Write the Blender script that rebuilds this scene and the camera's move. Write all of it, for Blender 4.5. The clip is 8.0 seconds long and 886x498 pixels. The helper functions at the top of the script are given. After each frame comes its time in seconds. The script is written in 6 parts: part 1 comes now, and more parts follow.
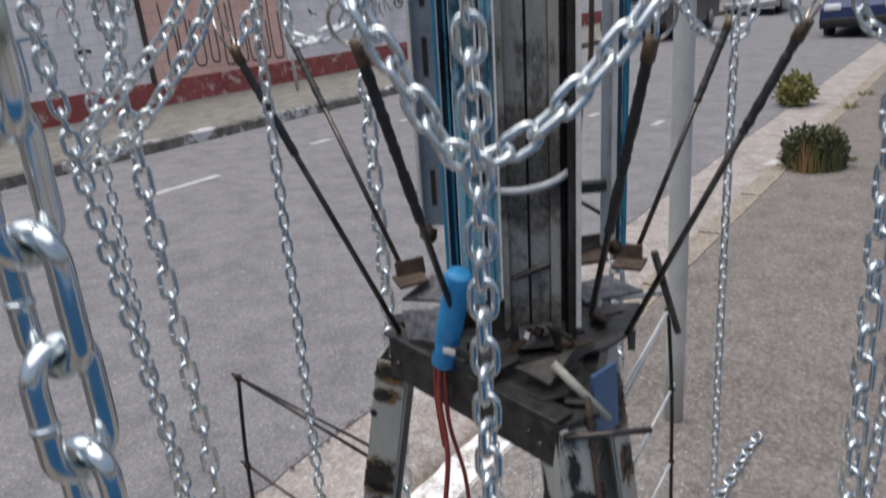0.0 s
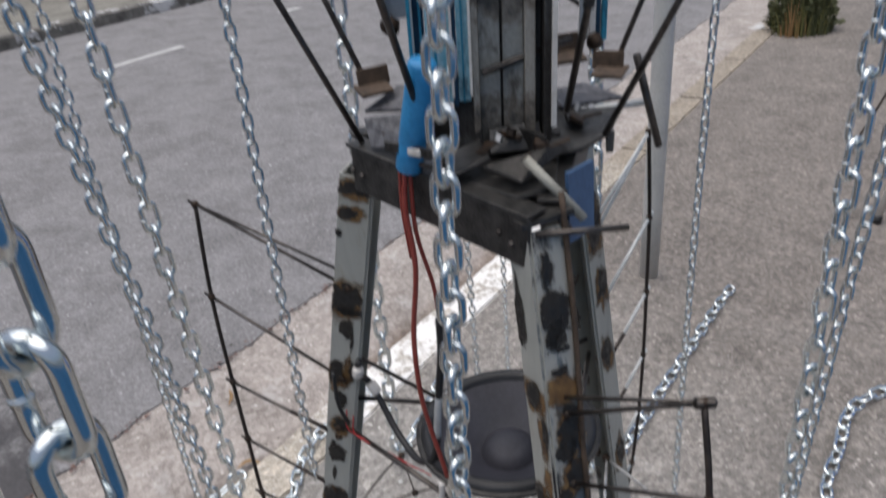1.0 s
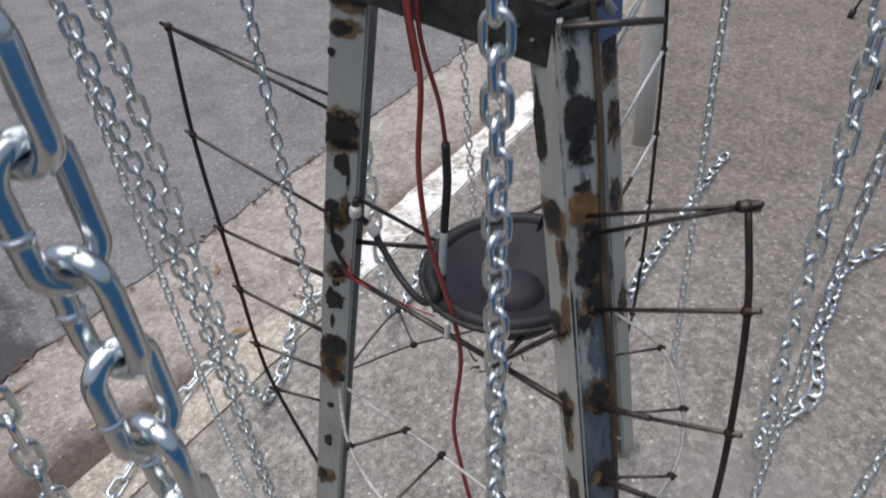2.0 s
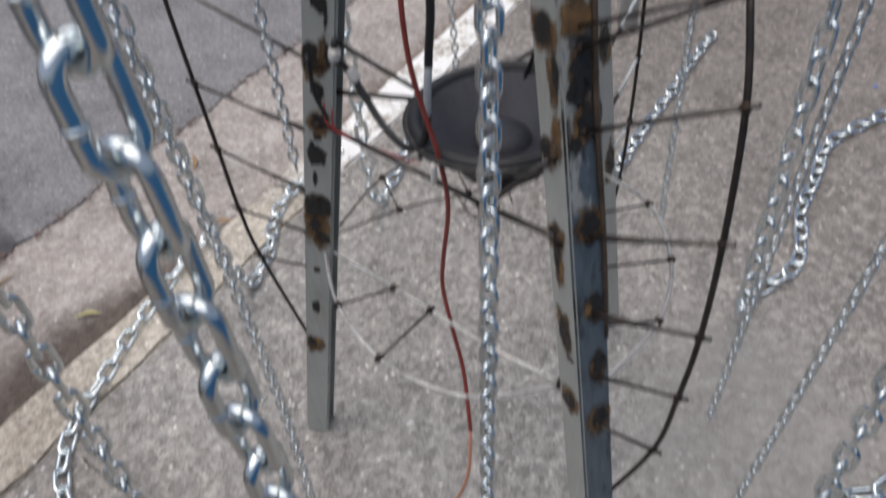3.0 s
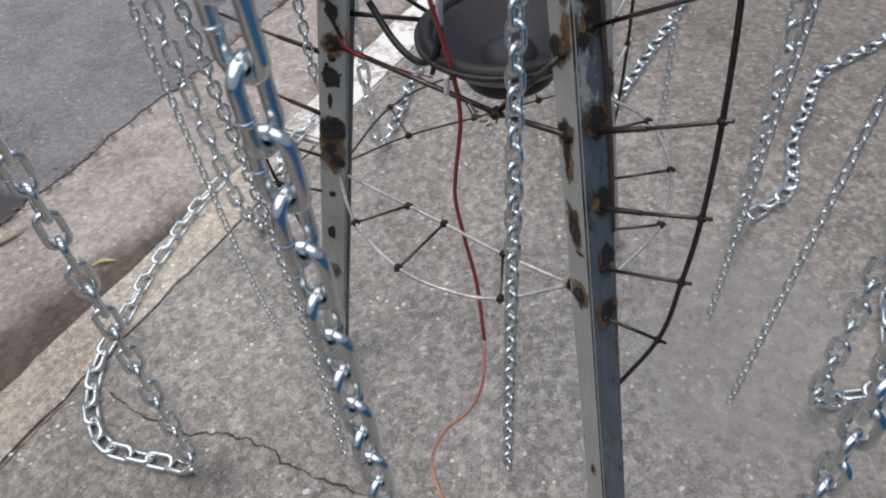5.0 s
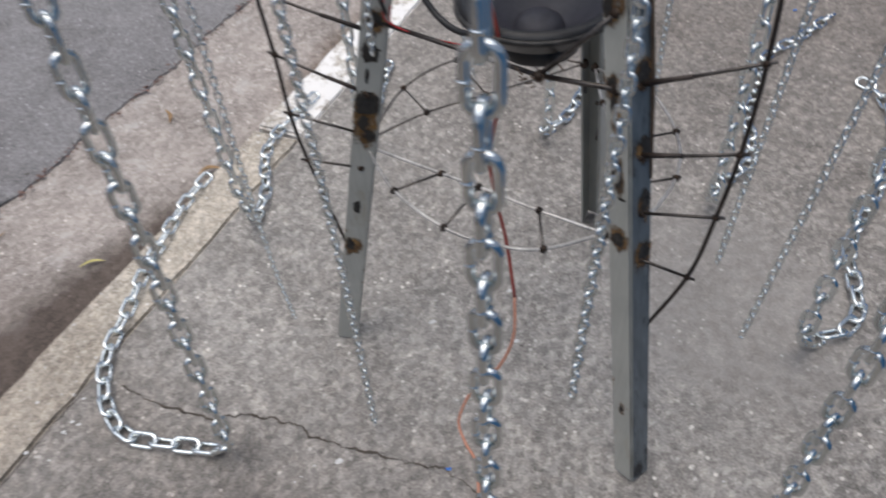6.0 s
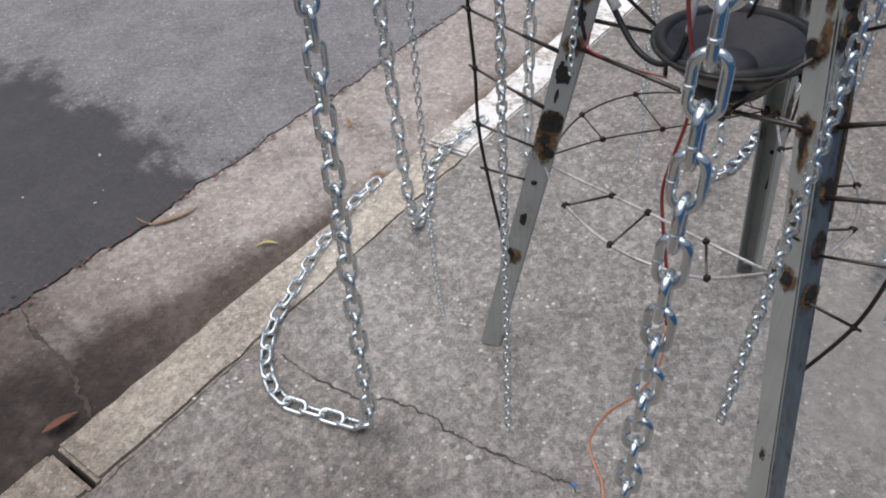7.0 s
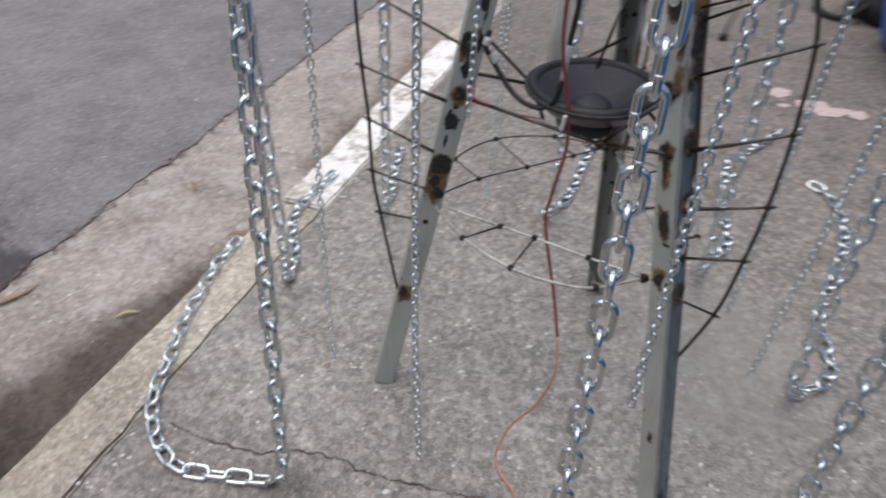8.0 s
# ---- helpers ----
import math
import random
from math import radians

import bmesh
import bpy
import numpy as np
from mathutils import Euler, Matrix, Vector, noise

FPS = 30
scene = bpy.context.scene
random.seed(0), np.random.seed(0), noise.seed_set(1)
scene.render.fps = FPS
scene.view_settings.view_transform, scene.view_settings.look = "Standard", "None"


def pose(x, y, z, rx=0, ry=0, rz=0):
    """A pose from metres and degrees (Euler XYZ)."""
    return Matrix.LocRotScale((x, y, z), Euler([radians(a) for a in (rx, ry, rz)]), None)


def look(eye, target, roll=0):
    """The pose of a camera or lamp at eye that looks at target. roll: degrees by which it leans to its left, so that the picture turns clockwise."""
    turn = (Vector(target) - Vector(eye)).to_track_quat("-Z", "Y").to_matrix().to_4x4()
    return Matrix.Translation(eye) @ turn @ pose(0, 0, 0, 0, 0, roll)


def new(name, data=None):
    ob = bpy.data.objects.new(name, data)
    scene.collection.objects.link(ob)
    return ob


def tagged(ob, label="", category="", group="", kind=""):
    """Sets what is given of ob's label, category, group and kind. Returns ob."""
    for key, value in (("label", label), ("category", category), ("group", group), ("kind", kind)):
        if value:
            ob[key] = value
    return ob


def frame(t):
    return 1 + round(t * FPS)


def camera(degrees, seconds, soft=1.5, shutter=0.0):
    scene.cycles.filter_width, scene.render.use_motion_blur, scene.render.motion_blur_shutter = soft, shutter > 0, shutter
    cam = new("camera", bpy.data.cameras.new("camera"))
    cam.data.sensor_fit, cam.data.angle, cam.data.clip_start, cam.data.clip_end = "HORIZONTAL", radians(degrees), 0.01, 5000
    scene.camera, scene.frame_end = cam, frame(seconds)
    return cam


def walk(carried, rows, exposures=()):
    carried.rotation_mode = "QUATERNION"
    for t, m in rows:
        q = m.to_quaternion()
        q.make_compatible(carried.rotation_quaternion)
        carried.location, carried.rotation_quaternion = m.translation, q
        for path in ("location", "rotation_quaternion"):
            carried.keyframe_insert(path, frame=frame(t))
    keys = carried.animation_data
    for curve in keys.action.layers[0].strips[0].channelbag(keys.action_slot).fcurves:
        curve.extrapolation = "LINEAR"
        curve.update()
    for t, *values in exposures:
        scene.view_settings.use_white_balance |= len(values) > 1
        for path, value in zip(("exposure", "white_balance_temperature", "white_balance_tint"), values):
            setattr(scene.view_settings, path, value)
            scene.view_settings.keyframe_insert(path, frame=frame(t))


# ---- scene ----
cam = camera(62.5, 8.0, soft=1.85, shutter=0.6)
PATH = [
    (0.0, (0.188, 0.025, 1.582), (0.045, 1.919, 0.956), -6.3),
    (0.5, (0.186, 0.035, 1.532), (0.05, 1.878, 0.766), -6.9),
    (1.0, (0.191, 0.046, 1.476), (0.076, 1.817, 0.552), -6.8),
    (1.5, (0.176, 0.066, 1.421), (0.079, 1.743, 0.336), -7.0),
    (1.7, (0.164, 0.070, 1.401), (0.066, 1.712, 0.264), -7.0),
    (2.8, (0.140, 0.038, 1.325), (0.082, 1.561, 0.029), -7.7),
    (3.0, (0.137, 0.029, 1.299), (0.072, 1.49, -0.066), -8.0),
    (3.5, (0.121, -0.008, 1.257), (0.059, 1.32, -0.237), -8.2),
    (4.0, (0.121, -0.038, 1.267), (0.033, 1.323, -0.197), -10.3),
    (4.5, (0.119, -0.055, 1.283), (0.023, 1.352, -0.135), -9.7),
    (4.7, (0.122, -0.057, 1.284), (0.013, 1.344, -0.14), -10.3),
    (5.8, (-0.056, -0.131, 1.288), (0.103, 1.253, -0.147), -6.3),
    (6.0, (-0.094, -0.155, 1.3), (0.06, 1.244, -0.122), -6.4),
    (6.5, (-0.201, -0.195, 1.334), (-0.209, 1.303, 0.009), -3.5),
    (7.0, (-0.170, -0.245, 1.317), (-0.34, 1.254, 0.003), -6.7),
    (7.5, (-0.228, -0.281, 1.326), (-0.208, 1.266, 0.059), -3.5),
    (8.0, (-0.366, -0.324, 1.351), (0.009, 1.224, 0.142), 0.5),
]
walk(cam, [(t, look(eye, target, roll)) for t, eye, target, roll in PATH], [(0.0, 0.30), (0.5, 0.29), (1.5, 0.26), (3.0, 0.18), (4.5, 0.17), (6.0, 0.18), (8.0, 0.21)])

# ---- daylight: an overcast sky ----
world = bpy.data.worlds.new("world")
scene.world = world
world.use_nodes = True
wn = world.node_tree.nodes
sky = wn.new("ShaderNodeTexSky")
sky.sky_type, sky.sun_disc = "NISHITA", False
sky.sun_elevation, sky.sun_rotation = radians(83), radians(265)
sky.air_density, sky.dust_density = 1.0, 6.0
wn["Background"].inputs["Strength"].default_value = 0.10
cloud = wn.new("ShaderNodeHueSaturation")          # thin cloud greys the blue
cloud.inputs["Saturation"].default_value = 0.9
world.node_tree.links.new(sky.outputs[0], cloud.inputs["Color"])
world.node_tree.links.new(cloud.outputs[0], wn["Background"].inputs["Color"])
sun = new("sun", bpy.data.lights.new("sun", "SUN"))
sun.data.energy, sun.data.angle, sun.data.color = 1.5, radians(92), (0.945, 0.975, 1.0)
sun.matrix_basis = look((0, 0, 10), Vector((0, 0, 10)) - Vector((math.sin(radians(265)) * math.cos(radians(83)), math.cos(radians(265)) * math.cos(radians(83)), math.sin(radians(83)))))

# ---- materials ----
def material(name, build, rough=0.6, metal=0.0):
    m = bpy.data.materials.new(name)
    m.use_nodes = True
    b = m.node_tree.nodes["Principled BSDF"]
    b.inputs["Roughness"].default_value, b.inputs["Metallic"].default_value = rough, metal
    if build:
        build(m.node_tree.nodes, m.node_tree.links, b)
    return m


def coords(n, l, scale=(1, 1, 1), kind="Object"):
    tc, mp = n.new("ShaderNodeTexCoord"), n.new("ShaderNodeMapping")
    mp.inputs["Scale"].default_value = scale
    l.new(tc.outputs[kind], mp.inputs["Vector"])
    return mp.outputs[0]


def noisy(n, l, vec, scale, detail=4.0, rough=0.6):
    t = n.new("ShaderNodeTexNoise")
    t.inputs["Scale"].default_value, t.inputs["Detail"].default_value, t.inputs["Roughness"].default_value = scale, detail, rough
    l.new(vec, t.inputs["Vector"])
    return t.outputs["Fac"]


def ramp(n, l, fac, *stops):
    r = n.new("ShaderNodeValToRGB")
    while len(r.color_ramp.elements) < len(stops):
        r.color_ramp.elements.new(0.5)
    for e, (p, c) in zip(r.color_ramp.elements, stops):
        e.position, e.color = p, (*c, 1) if len(c) == 3 else c
    l.new(fac, r.inputs[0])
    return r.outputs[0]


def mix(n, l, fac, a, b, mode="MIX"):
    m = n.new("ShaderNodeMix")
    m.data_type, m.blend_type = "RGBA", mode
    for key, v in ((0, fac), (6, a), (7, b)):
        if hasattr(v, "links"):
            l.new(v, m.inputs[key])
        else:
            m.inputs[key].default_value = v if key == 0 else (*v, 1)
    return m.outputs[2]


def relief(n, l, b, height, strength=0.3, distance=0.002):
    bump = n.new("ShaderNodeBump")
    bump.inputs["Strength"].default_value, bump.inputs["Distance"].default_value = strength, distance
    l.new(height, bump.inputs["Height"])
    l.new(bump.outputs[0], b.inputs["Normal"])


def plain(name, c1, c2, rough=0.6, metal=0.0, scale=12.0, bump=0.2, grain=180.0):
    """Two colours blended by a coarse and a fine noise, with a fine relief."""
    def build(n, l, b):
        v = coords(n, l)
        coarse = ramp(n, l, noisy(n, l, v, scale), (0.35, c1), (0.68, c2))
        fine = noisy(n, l, v, grain, 2.0)
        l.new(mix(n, l, 0.25, coarse, ramp(n, l, fine, (0.3, tuple(x * 0.6 for x in c1)), (0.7, tuple(min(1, x * 1.25) for x in c2)))), b.inputs["Base Color"])
        if bump:
            relief(n, l, b, fine, bump, 0.001)
    return material(name, build, rough, metal)


def street_coords(n, l):
    """Metres across (x) and along (y) the street."""
    tc = n.new("ShaderNodeNewGeometry")
    vr = n.new("ShaderNodeVectorRotate")
    vr.rotation_type = "Z_AXIS"
    vr.inputs["Angle"].default_value = math.atan2(0.555, 0.832)
    l.new(tc.outputs["Position"], vr.inputs["Vector"])
    sx = n.new("ShaderNodeSeparateXYZ")
    l.new(vr.outputs[0], sx.inputs[0])
    flip = n.new("ShaderNodeMath")
    flip.operation = "MULTIPLY"
    flip.inputs[1].default_value = -1.0
    l.new(sx.outputs[0], flip.inputs[0])
    return flip.outputs[0], sx.outputs[1]


def sum_of(n, l, a, b, ka=1.0, kb=1.0):
    m1, m2 = n.new("ShaderNodeMath"), n.new("ShaderNodeMath")
    m1.operation, m2.operation = "MULTIPLY", "MULTIPLY_ADD"
    l.new(a, m1.inputs[0])
    m1.inputs[1].default_value = ka
    l.new(b, m2.inputs[0])
    m2.inputs[1].default_value = kb
    l.new(m1.outputs[0], m2.inputs[2])
    return m2.outputs[0]


def aggregate(name, base, dark, pale, bump=0.5, grit=1.0, extra=None, rough=0.9, stones=(70.0, 0.5), pebbly=0.0):
    """Weathered concrete or asphalt: stains, mottling, fine sand, and stones of many greys."""
    def build(n, l, b):
        v = n.new("ShaderNodeNewGeometry").outputs["Position"]
        col = ramp(n, l, noisy(n, l, v, 2.3, 7.0, 0.68), (0.36, tuple(x * 0.85 for x in dark)), (0.52, base), (0.68, pale))
        col = mix(n, l, 0.35, col, ramp(n, l, noisy(n, l, v, 0.9, 4.0, 0.6), (0.38, dark), (0.5, base), (0.64, pale)))
        mott = noisy(n, l, v, 16.0, 8.0, 0.75)
        col = mix(n, l, 0.32, col, ramp(n, l, mott, (0.36, tuple(x * 0.5 for x in dark)), (0.5, base), (0.65, tuple(min(1, x * 1.2) for x in pale))))
        blot = noisy(n, l, v, 41.0, 5.0, 0.7)
        col = mix(n, l, 0.2, col, ramp(n, l, blot, (0.37, tuple(x * 0.45 for x in dark)), (0.5, base), (0.63, tuple(min(1, x * 1.35) for x in pale))))
        stain = ramp(n, l, noisy(n, l, v, 4.2, 10.0, 0.68), (0.38, (0.46, 0.44, 0.425)), (0.48, (0.90, 0.89, 0.885)), (0.62, (1.25, 1.24, 1.23)))
        col = mix(n, l, 0.95, col, mix(n, l, 1.0, col, stain, "MULTIPLY"))
        vo = n.new("ShaderNodeTexVoronoi")
        vo.inputs["Scale"].default_value = stones[0]
        l.new(v, vo.inputs["Vector"])
        bw = n.new("ShaderNodeRGBToBW")
        l.new(vo.outputs["Color"], bw.inputs[0])
        pebbles = ramp(n, l, bw.outputs[0], (0.15, tuple(x * 0.5 for x in dark)), (0.5, base), (0.8, tuple(min(1, x * 1.5) for x in pale)))
        col = mix(n, l, 0.42 * grit, col, pebbles)
        fine = noisy(n, l, v, 190.0, 3.0, 0.7)
        col = mix(n, l, 0.42 * grit, col, ramp(n, l, fine, (0.3, tuple(x * 0.35 for x in dark)), (0.5, base), (0.7, tuple(min(1, x * 1.5) for x in pale))))
        v2 = n.new("ShaderNodeTexVoronoi")
        v2.inputs["Scale"].default_value = 42.0
        l.new(v, v2.inputs["Vector"])
        dots = ramp(n, l, v2.outputs["Distance"], (0.13, (1, 1, 1)), (0.22, (0, 0, 0)))
        some = ramp(n, l, noisy(n, l, v, 13.0, 3.0), (0.49, (0, 0, 0)), (0.60, (1, 1, 1)))
        col = mix(n, l, mix(n, l, 1.0, dots, some, "MULTIPLY"), col, tuple(min(0.75, x * 1.65) for x in pale))
        if pebbly:
            for size, lo, hi in ((58.0, 0.72, 1.30), (125.0, 0.68, 1.34)):
                vp, bp = n.new("ShaderNodeTexVoronoi"), n.new("ShaderNodeRGBToBW")
                vp.inputs["Scale"].default_value = size
                warp = n.new("ShaderNodeVectorMath")
                warp.operation = "MULTIPLY_ADD"
                wob = n.new("ShaderNodeTexNoise")
                wob.inputs["Scale"].default_value = size * 1.1
                l.new(v, wob.inputs["Vector"])
                l.new(wob.outputs["Color"], warp.inputs[0])
                warp.inputs[1].default_value = (0.9 / size,) * 3
                l.new(v, warp.inputs[2])
                l.new(warp.outputs[0], vp.inputs["Vector"])
                l.new(vp.outputs["Color"], bp.inputs[0])
                col = mix(n, l, pebbly, col, mix(n, l, 1.0, col, ramp(n, l, bp.outputs[0], (0.22, (lo, lo, lo)), (0.5, (0.97, 0.965, 0.96)), (0.78, (hi, hi * 0.98, hi * 0.955))), "MULTIPLY"))
        if extra:
            col = extra(n, l, b, v, col)
        l.new(col, b.inputs["Base Color"])
        relief(n, l, b, sum_of(n, l, mott, fine, 0.7, 0.6), bump, 0.004)
    return material(name, build, rough)


def near_dirt(n, l, b, v, col):
    """Damp dirt round the low end of the gutter, with a ragged edge."""
    a, s = street_coords(n, l)
    m = ramp(n, l, sum_of(n, l, s, noisy(n, l, v, 2.6, 8.0, 0.68), 0.8, 0.9), (0.42, (1, 1, 1)), (0.92, (0, 0, 0)))
    return mix(n, l, m, col, mix(n, l, 1.0, col, (0.58, 0.55, 0.535), "MULTIPLY"))


def wet_road(n, l, b, v, col):
    """A dark wet patch near the kerb, with a ragged edge."""
    a, s = street_coords(n, l)
    edge = sum_of(n, l, sum_of(n, l, s, noisy(n, l, v, 3.2, 8.0, 0.68), 1.0, -0.95), noisy(n, l, v, 26.0, 5.0, 0.7), 1.0, -0.30)
    wet = ramp(n, l, edge, (0.11, (1, 1, 1)), (0.18, (0.62, 0.62, 0.62)), (0.26, (0, 0, 0)))
    l.new(ramp(n, l, wet, (0.0, (0.9, 0.9, 0.9)), (1.0, (0.5, 0.5, 0.5))), b.inputs["Roughness"])
    dark = mix(n, l, 1.0, col, (0.21, 0.20, 0.21), "MULTIPLY")
    return mix(n, l, wet, col, dark)


def wet_gutter(n, l, b, v, col):
    """A damp dirty streak along the foot of the kerb, and a dark wet stretch at the low end."""
    col = near_dirt(n, l, b, v, col)
    a, s = street_coords(n, l)
    col = mix(n, l, ramp(n, l, noisy(n, l, v, 6.5, 7.0, 0.7), (0.56, (0, 0, 0)), (0.66, (0.75, 0.75, 0.75))), col, (0.44, 0.415, 0.40))
    low = ramp(n, l, sum_of(n, l, s, noisy(n, l, v, 7.0, 6.0, 0.7), 1.0, 0.35), (0.22, (1, 1, 1)), (0.46, (0, 0, 0)))
    col = mix(n, l, low, col, mix(n, l, 1.0, col, (0.52, 0.50, 0.49), "MULTIPLY"))
    edge = sum_of(n, l, sum_of(n, l, sum_of(n, l, a, s, 1.0, 0.24), noisy(n, l, v, 3.0, 6.0, 0.65), 1.0, -0.24), noisy(n, l, v, 22.0, 5.0, 0.7), 1.0, -0.06)
    minus = n.new("ShaderNodeMath")
    minus.operation = "SUBTRACT"
    l.new(edge, minus.inputs[0])
    minus.inputs[1].default_value = 1.0
    m = ramp(n, l, minus.outputs[0], (0.46, (1, 1, 1)), (0.56, (0, 0, 0)))
    # a second damp patch further up, beside the painted kerb
    near = sum_of(n, l, sum_of(n, l, a, noisy(n, l, v, 4.0, 6.0, 0.65), 1.0, -0.20), noisy(n, l, v, 22.0, 5.0, 0.7), 0.6, -0.04)
    near = ramp(n, l, near, (0.755, (1, 1, 1)), (0.80, (0, 0, 0)))
    stretch = ramp(n, l, sum_of(n, l, s, noisy(n, l, v, 3.0, 5.0, 0.6), 0.25, 0.10), (0.415, (0, 0, 0)), (0.445, (1, 1, 1)), (0.72, (1, 1, 1)), (0.80, (0, 0, 0)))
    col = mix(n, l, mix(n, l, 1.0, near, stretch, "MULTIPLY"), col, mix(n, l, 1.0, col, (0.56, 0.50, 0.46), "MULTIPLY"))
    dark = mix(n, l, 1.0, col, (0.29, 0.255, 0.235), "MULTIPLY")
    return mix(n, l, m, col, dark)


def white_splash(n, l, b, v, col):
    """Thin white paint, worn through in patches and flaking at both ends."""
    a, s = street_coords(n, l)
    worn = sum_of(n, l, noisy(n, l, v, 7.0, 9.0, 0.72), noisy(n, l, v, 34.0, 6.0, 0.75), 0.6, 0.45)
    m = ramp(n, l, worn, (0.465, (0, 0, 0)), (0.535, (1, 1, 1)))
    ends = ramp(n, l, sum_of(n, l, s, noisy(n, l, v, 5.0, 7.0, 0.7), 0.5, 0.3), (0.70, (0, 0, 0)), (0.80, (1, 1, 1)))
    return mix(n, l, mix(n, l, 1.0, m, ends, "MULTIPLY"), col, (0.80, 0.79, 0.775))


def upstreet_tone(n, l, b, v, col):
    """The slabs turn darker and browner further up the street, and one spot beside the tower is patched with smooth
    pale mortar.
    """
    col = near_dirt(n, l, b, v, col)
    off, gap = n.new("ShaderNodeVectorMath"), n.new("ShaderNodeVectorMath")
    off.operation, gap.operation = "MULTIPLY_ADD", "LENGTH"
    l.new(v, off.inputs[0])
    off.inputs[1].default_value, off.inputs[2].default_value = (1 / 0.26, 1 / 0.36, 0.0), (-0.64 / 0.26, -0.79 / 0.36, 0.0)
    l.new(off.outputs[0], gap.inputs[0])
    spot = sum_of(n, l, sum_of(n, l, gap.outputs["Value"], noisy(n, l, v, 5.0, 7.0, 0.65), 0.4, 0.36), noisy(n, l, v, 38.0, 5.0, 0.7), 1.0, 0.28)
    skim = ramp(n, l, noisy(n, l, v, 21.0, 8.0, 0.7), (0.33, (0.265, 0.248, 0.232)), (0.5, (0.315, 0.298, 0.283)), (0.66, (0.365, 0.35, 0.334)))
    col = mix(n, l, ramp(n, l, spot, (0.56, (0.58, 0.58, 0.58)), (0.74, (0, 0, 0))), col, skim)
    a, s = street_coords(n, l)
    m = ramp(n, l, sum_of(n, l, sum_of(n, l, s, noisy(n, l, v, 1.6, 6.0, 0.65), 0.30, 0.5), a, 1.0, -0.10), (0.44, (0, 0, 0)), (1.0, (1, 1, 1)))
    return mix(n, l, m, col, mix(n, l, 1.0, col, (0.61, 0.575, 0.555), "MULTIPLY"))


def kerb_dirt(n, l, b, v, col):
    """Kerb stones further up the street are dark with dirt and moss."""
    col = near_dirt(n, l, b, v, col)
    a, s = street_coords(n, l)
    m = ramp(n, l, sum_of(n, l, s, noisy(n, l, v, 2.2, 6.0, 0.7), 0.2, 0.5), (0.86, (0, 0, 0)), (1.0, (1, 1, 1)))
    return mix(n, l, m, col, mix(n, l, 1.0, col, (0.66, 0.63, 0.60), "MULTIPLY"))


M_SIDEWALK = aggregate("sidewalk_concrete", (0.280, 0.268, 0.254), (0.158, 0.150, 0.141), (0.402, 0.386, 0.367), 0.6, 0.9, upstreet_tone, pebbly=0.42)
M_KERB = aggregate("kerb_concrete", (0.44, 0.398, 0.335), (0.25, 0.22, 0.19), (0.54, 0.505, 0.455), 0.9, 1.0, kerb_dirt, pebbly=0.3)
M_KERB_WHITE = aggregate("kerb_painted", (0.42, 0.385, 0.335), (0.25, 0.22, 0.19), (0.54, 0.505, 0.455), 0.8, 1.0, white_splash)
M_GUTTER = aggregate("gutter_concrete", (0.33, 0.295, 0.272), (0.22, 0.19, 0.172), (0.43, 0.395, 0.37), 0.4, 0.8, wet_gutter)
M_FARPAVE = aggregate("far_pavement_concrete", (0.195, 0.188, 0.165), (0.12, 0.115, 0.10), (0.27, 0.262, 0.235), 0.3, 0.5)
M_ASPHALT = aggregate("asphalt", (0.190, 0.186, 0.192), (0.138, 0.135, 0.139), (0.246, 0.241, 0.247), 0.7, 0.9, wet_road, 0.9, (110.0, 0.5))
M_CRACK = plain("crack_dirt", (0.045, 0.038, 0.032), (0.085, 0.072, 0.06), 1.0, 0.0, 20.0, 0.0)
M_ROADPAINT = plain("worn_road_paint", (0.34, 0.34, 0.34), (0.55, 0.55, 0.54), 0.8, 0.0, 9.0, 0.2)
M_YELLOW = plain("worn_yellow_paint", (0.42, 0.26, 0.06), (0.55, 0.36, 0.10), 0.8, 0.0, 9.0, 0.2)


def block_wall(name, c1, c2):
    """Painted block wall: joints show as shallow lines under the paint."""
    def build(n, l, b):
        a, s = street_coords(n, l)
        tc, sz, cb = n.new("ShaderNodeTexCoord"), n.new("ShaderNodeSeparateXYZ"), n.new("ShaderNodeCombineXYZ")
        l.new(tc.outputs["Object"], sz.inputs[0])
        l.new(s, cb.inputs[0])
        l.new(sz.outputs[2], cb.inputs[1])
        br = n.new("ShaderNodeTexBrick")
        br.inputs["Scale"].default_value, br.inputs["Mortar Size"].default_value = 1.0, 0.008
        br.inputs["Brick Width"].default_value, br.inputs["Row Height"].default_value = 0.40, 0.20
        l.new(cb.outputs[0], br.inputs["Vector"])
        v = coords(n, l)
        col = ramp(n, l, noisy(n, l, v, 1.6, 6.0, 0.65), (0.3, c1), (0.7, c2))
        col = mix(n, l, ramp(n, l, noisy(n, l, v, 0.9, 7.0, 0.7), (0.52, (0, 0, 0)), (0.70, (0.5, 0.5, 0.5))), col, tuple(x * 0.62 for x in c1))
        col = mix(n, l, br.outputs["Fac"], col, tuple(x * 0.85 for x in c1))
        l.new(col, b.inputs["Base Color"])
        relief(n, l, b, br.outputs["Fac"], 0.4, 0.006)
    return material(name, build, 0.85)


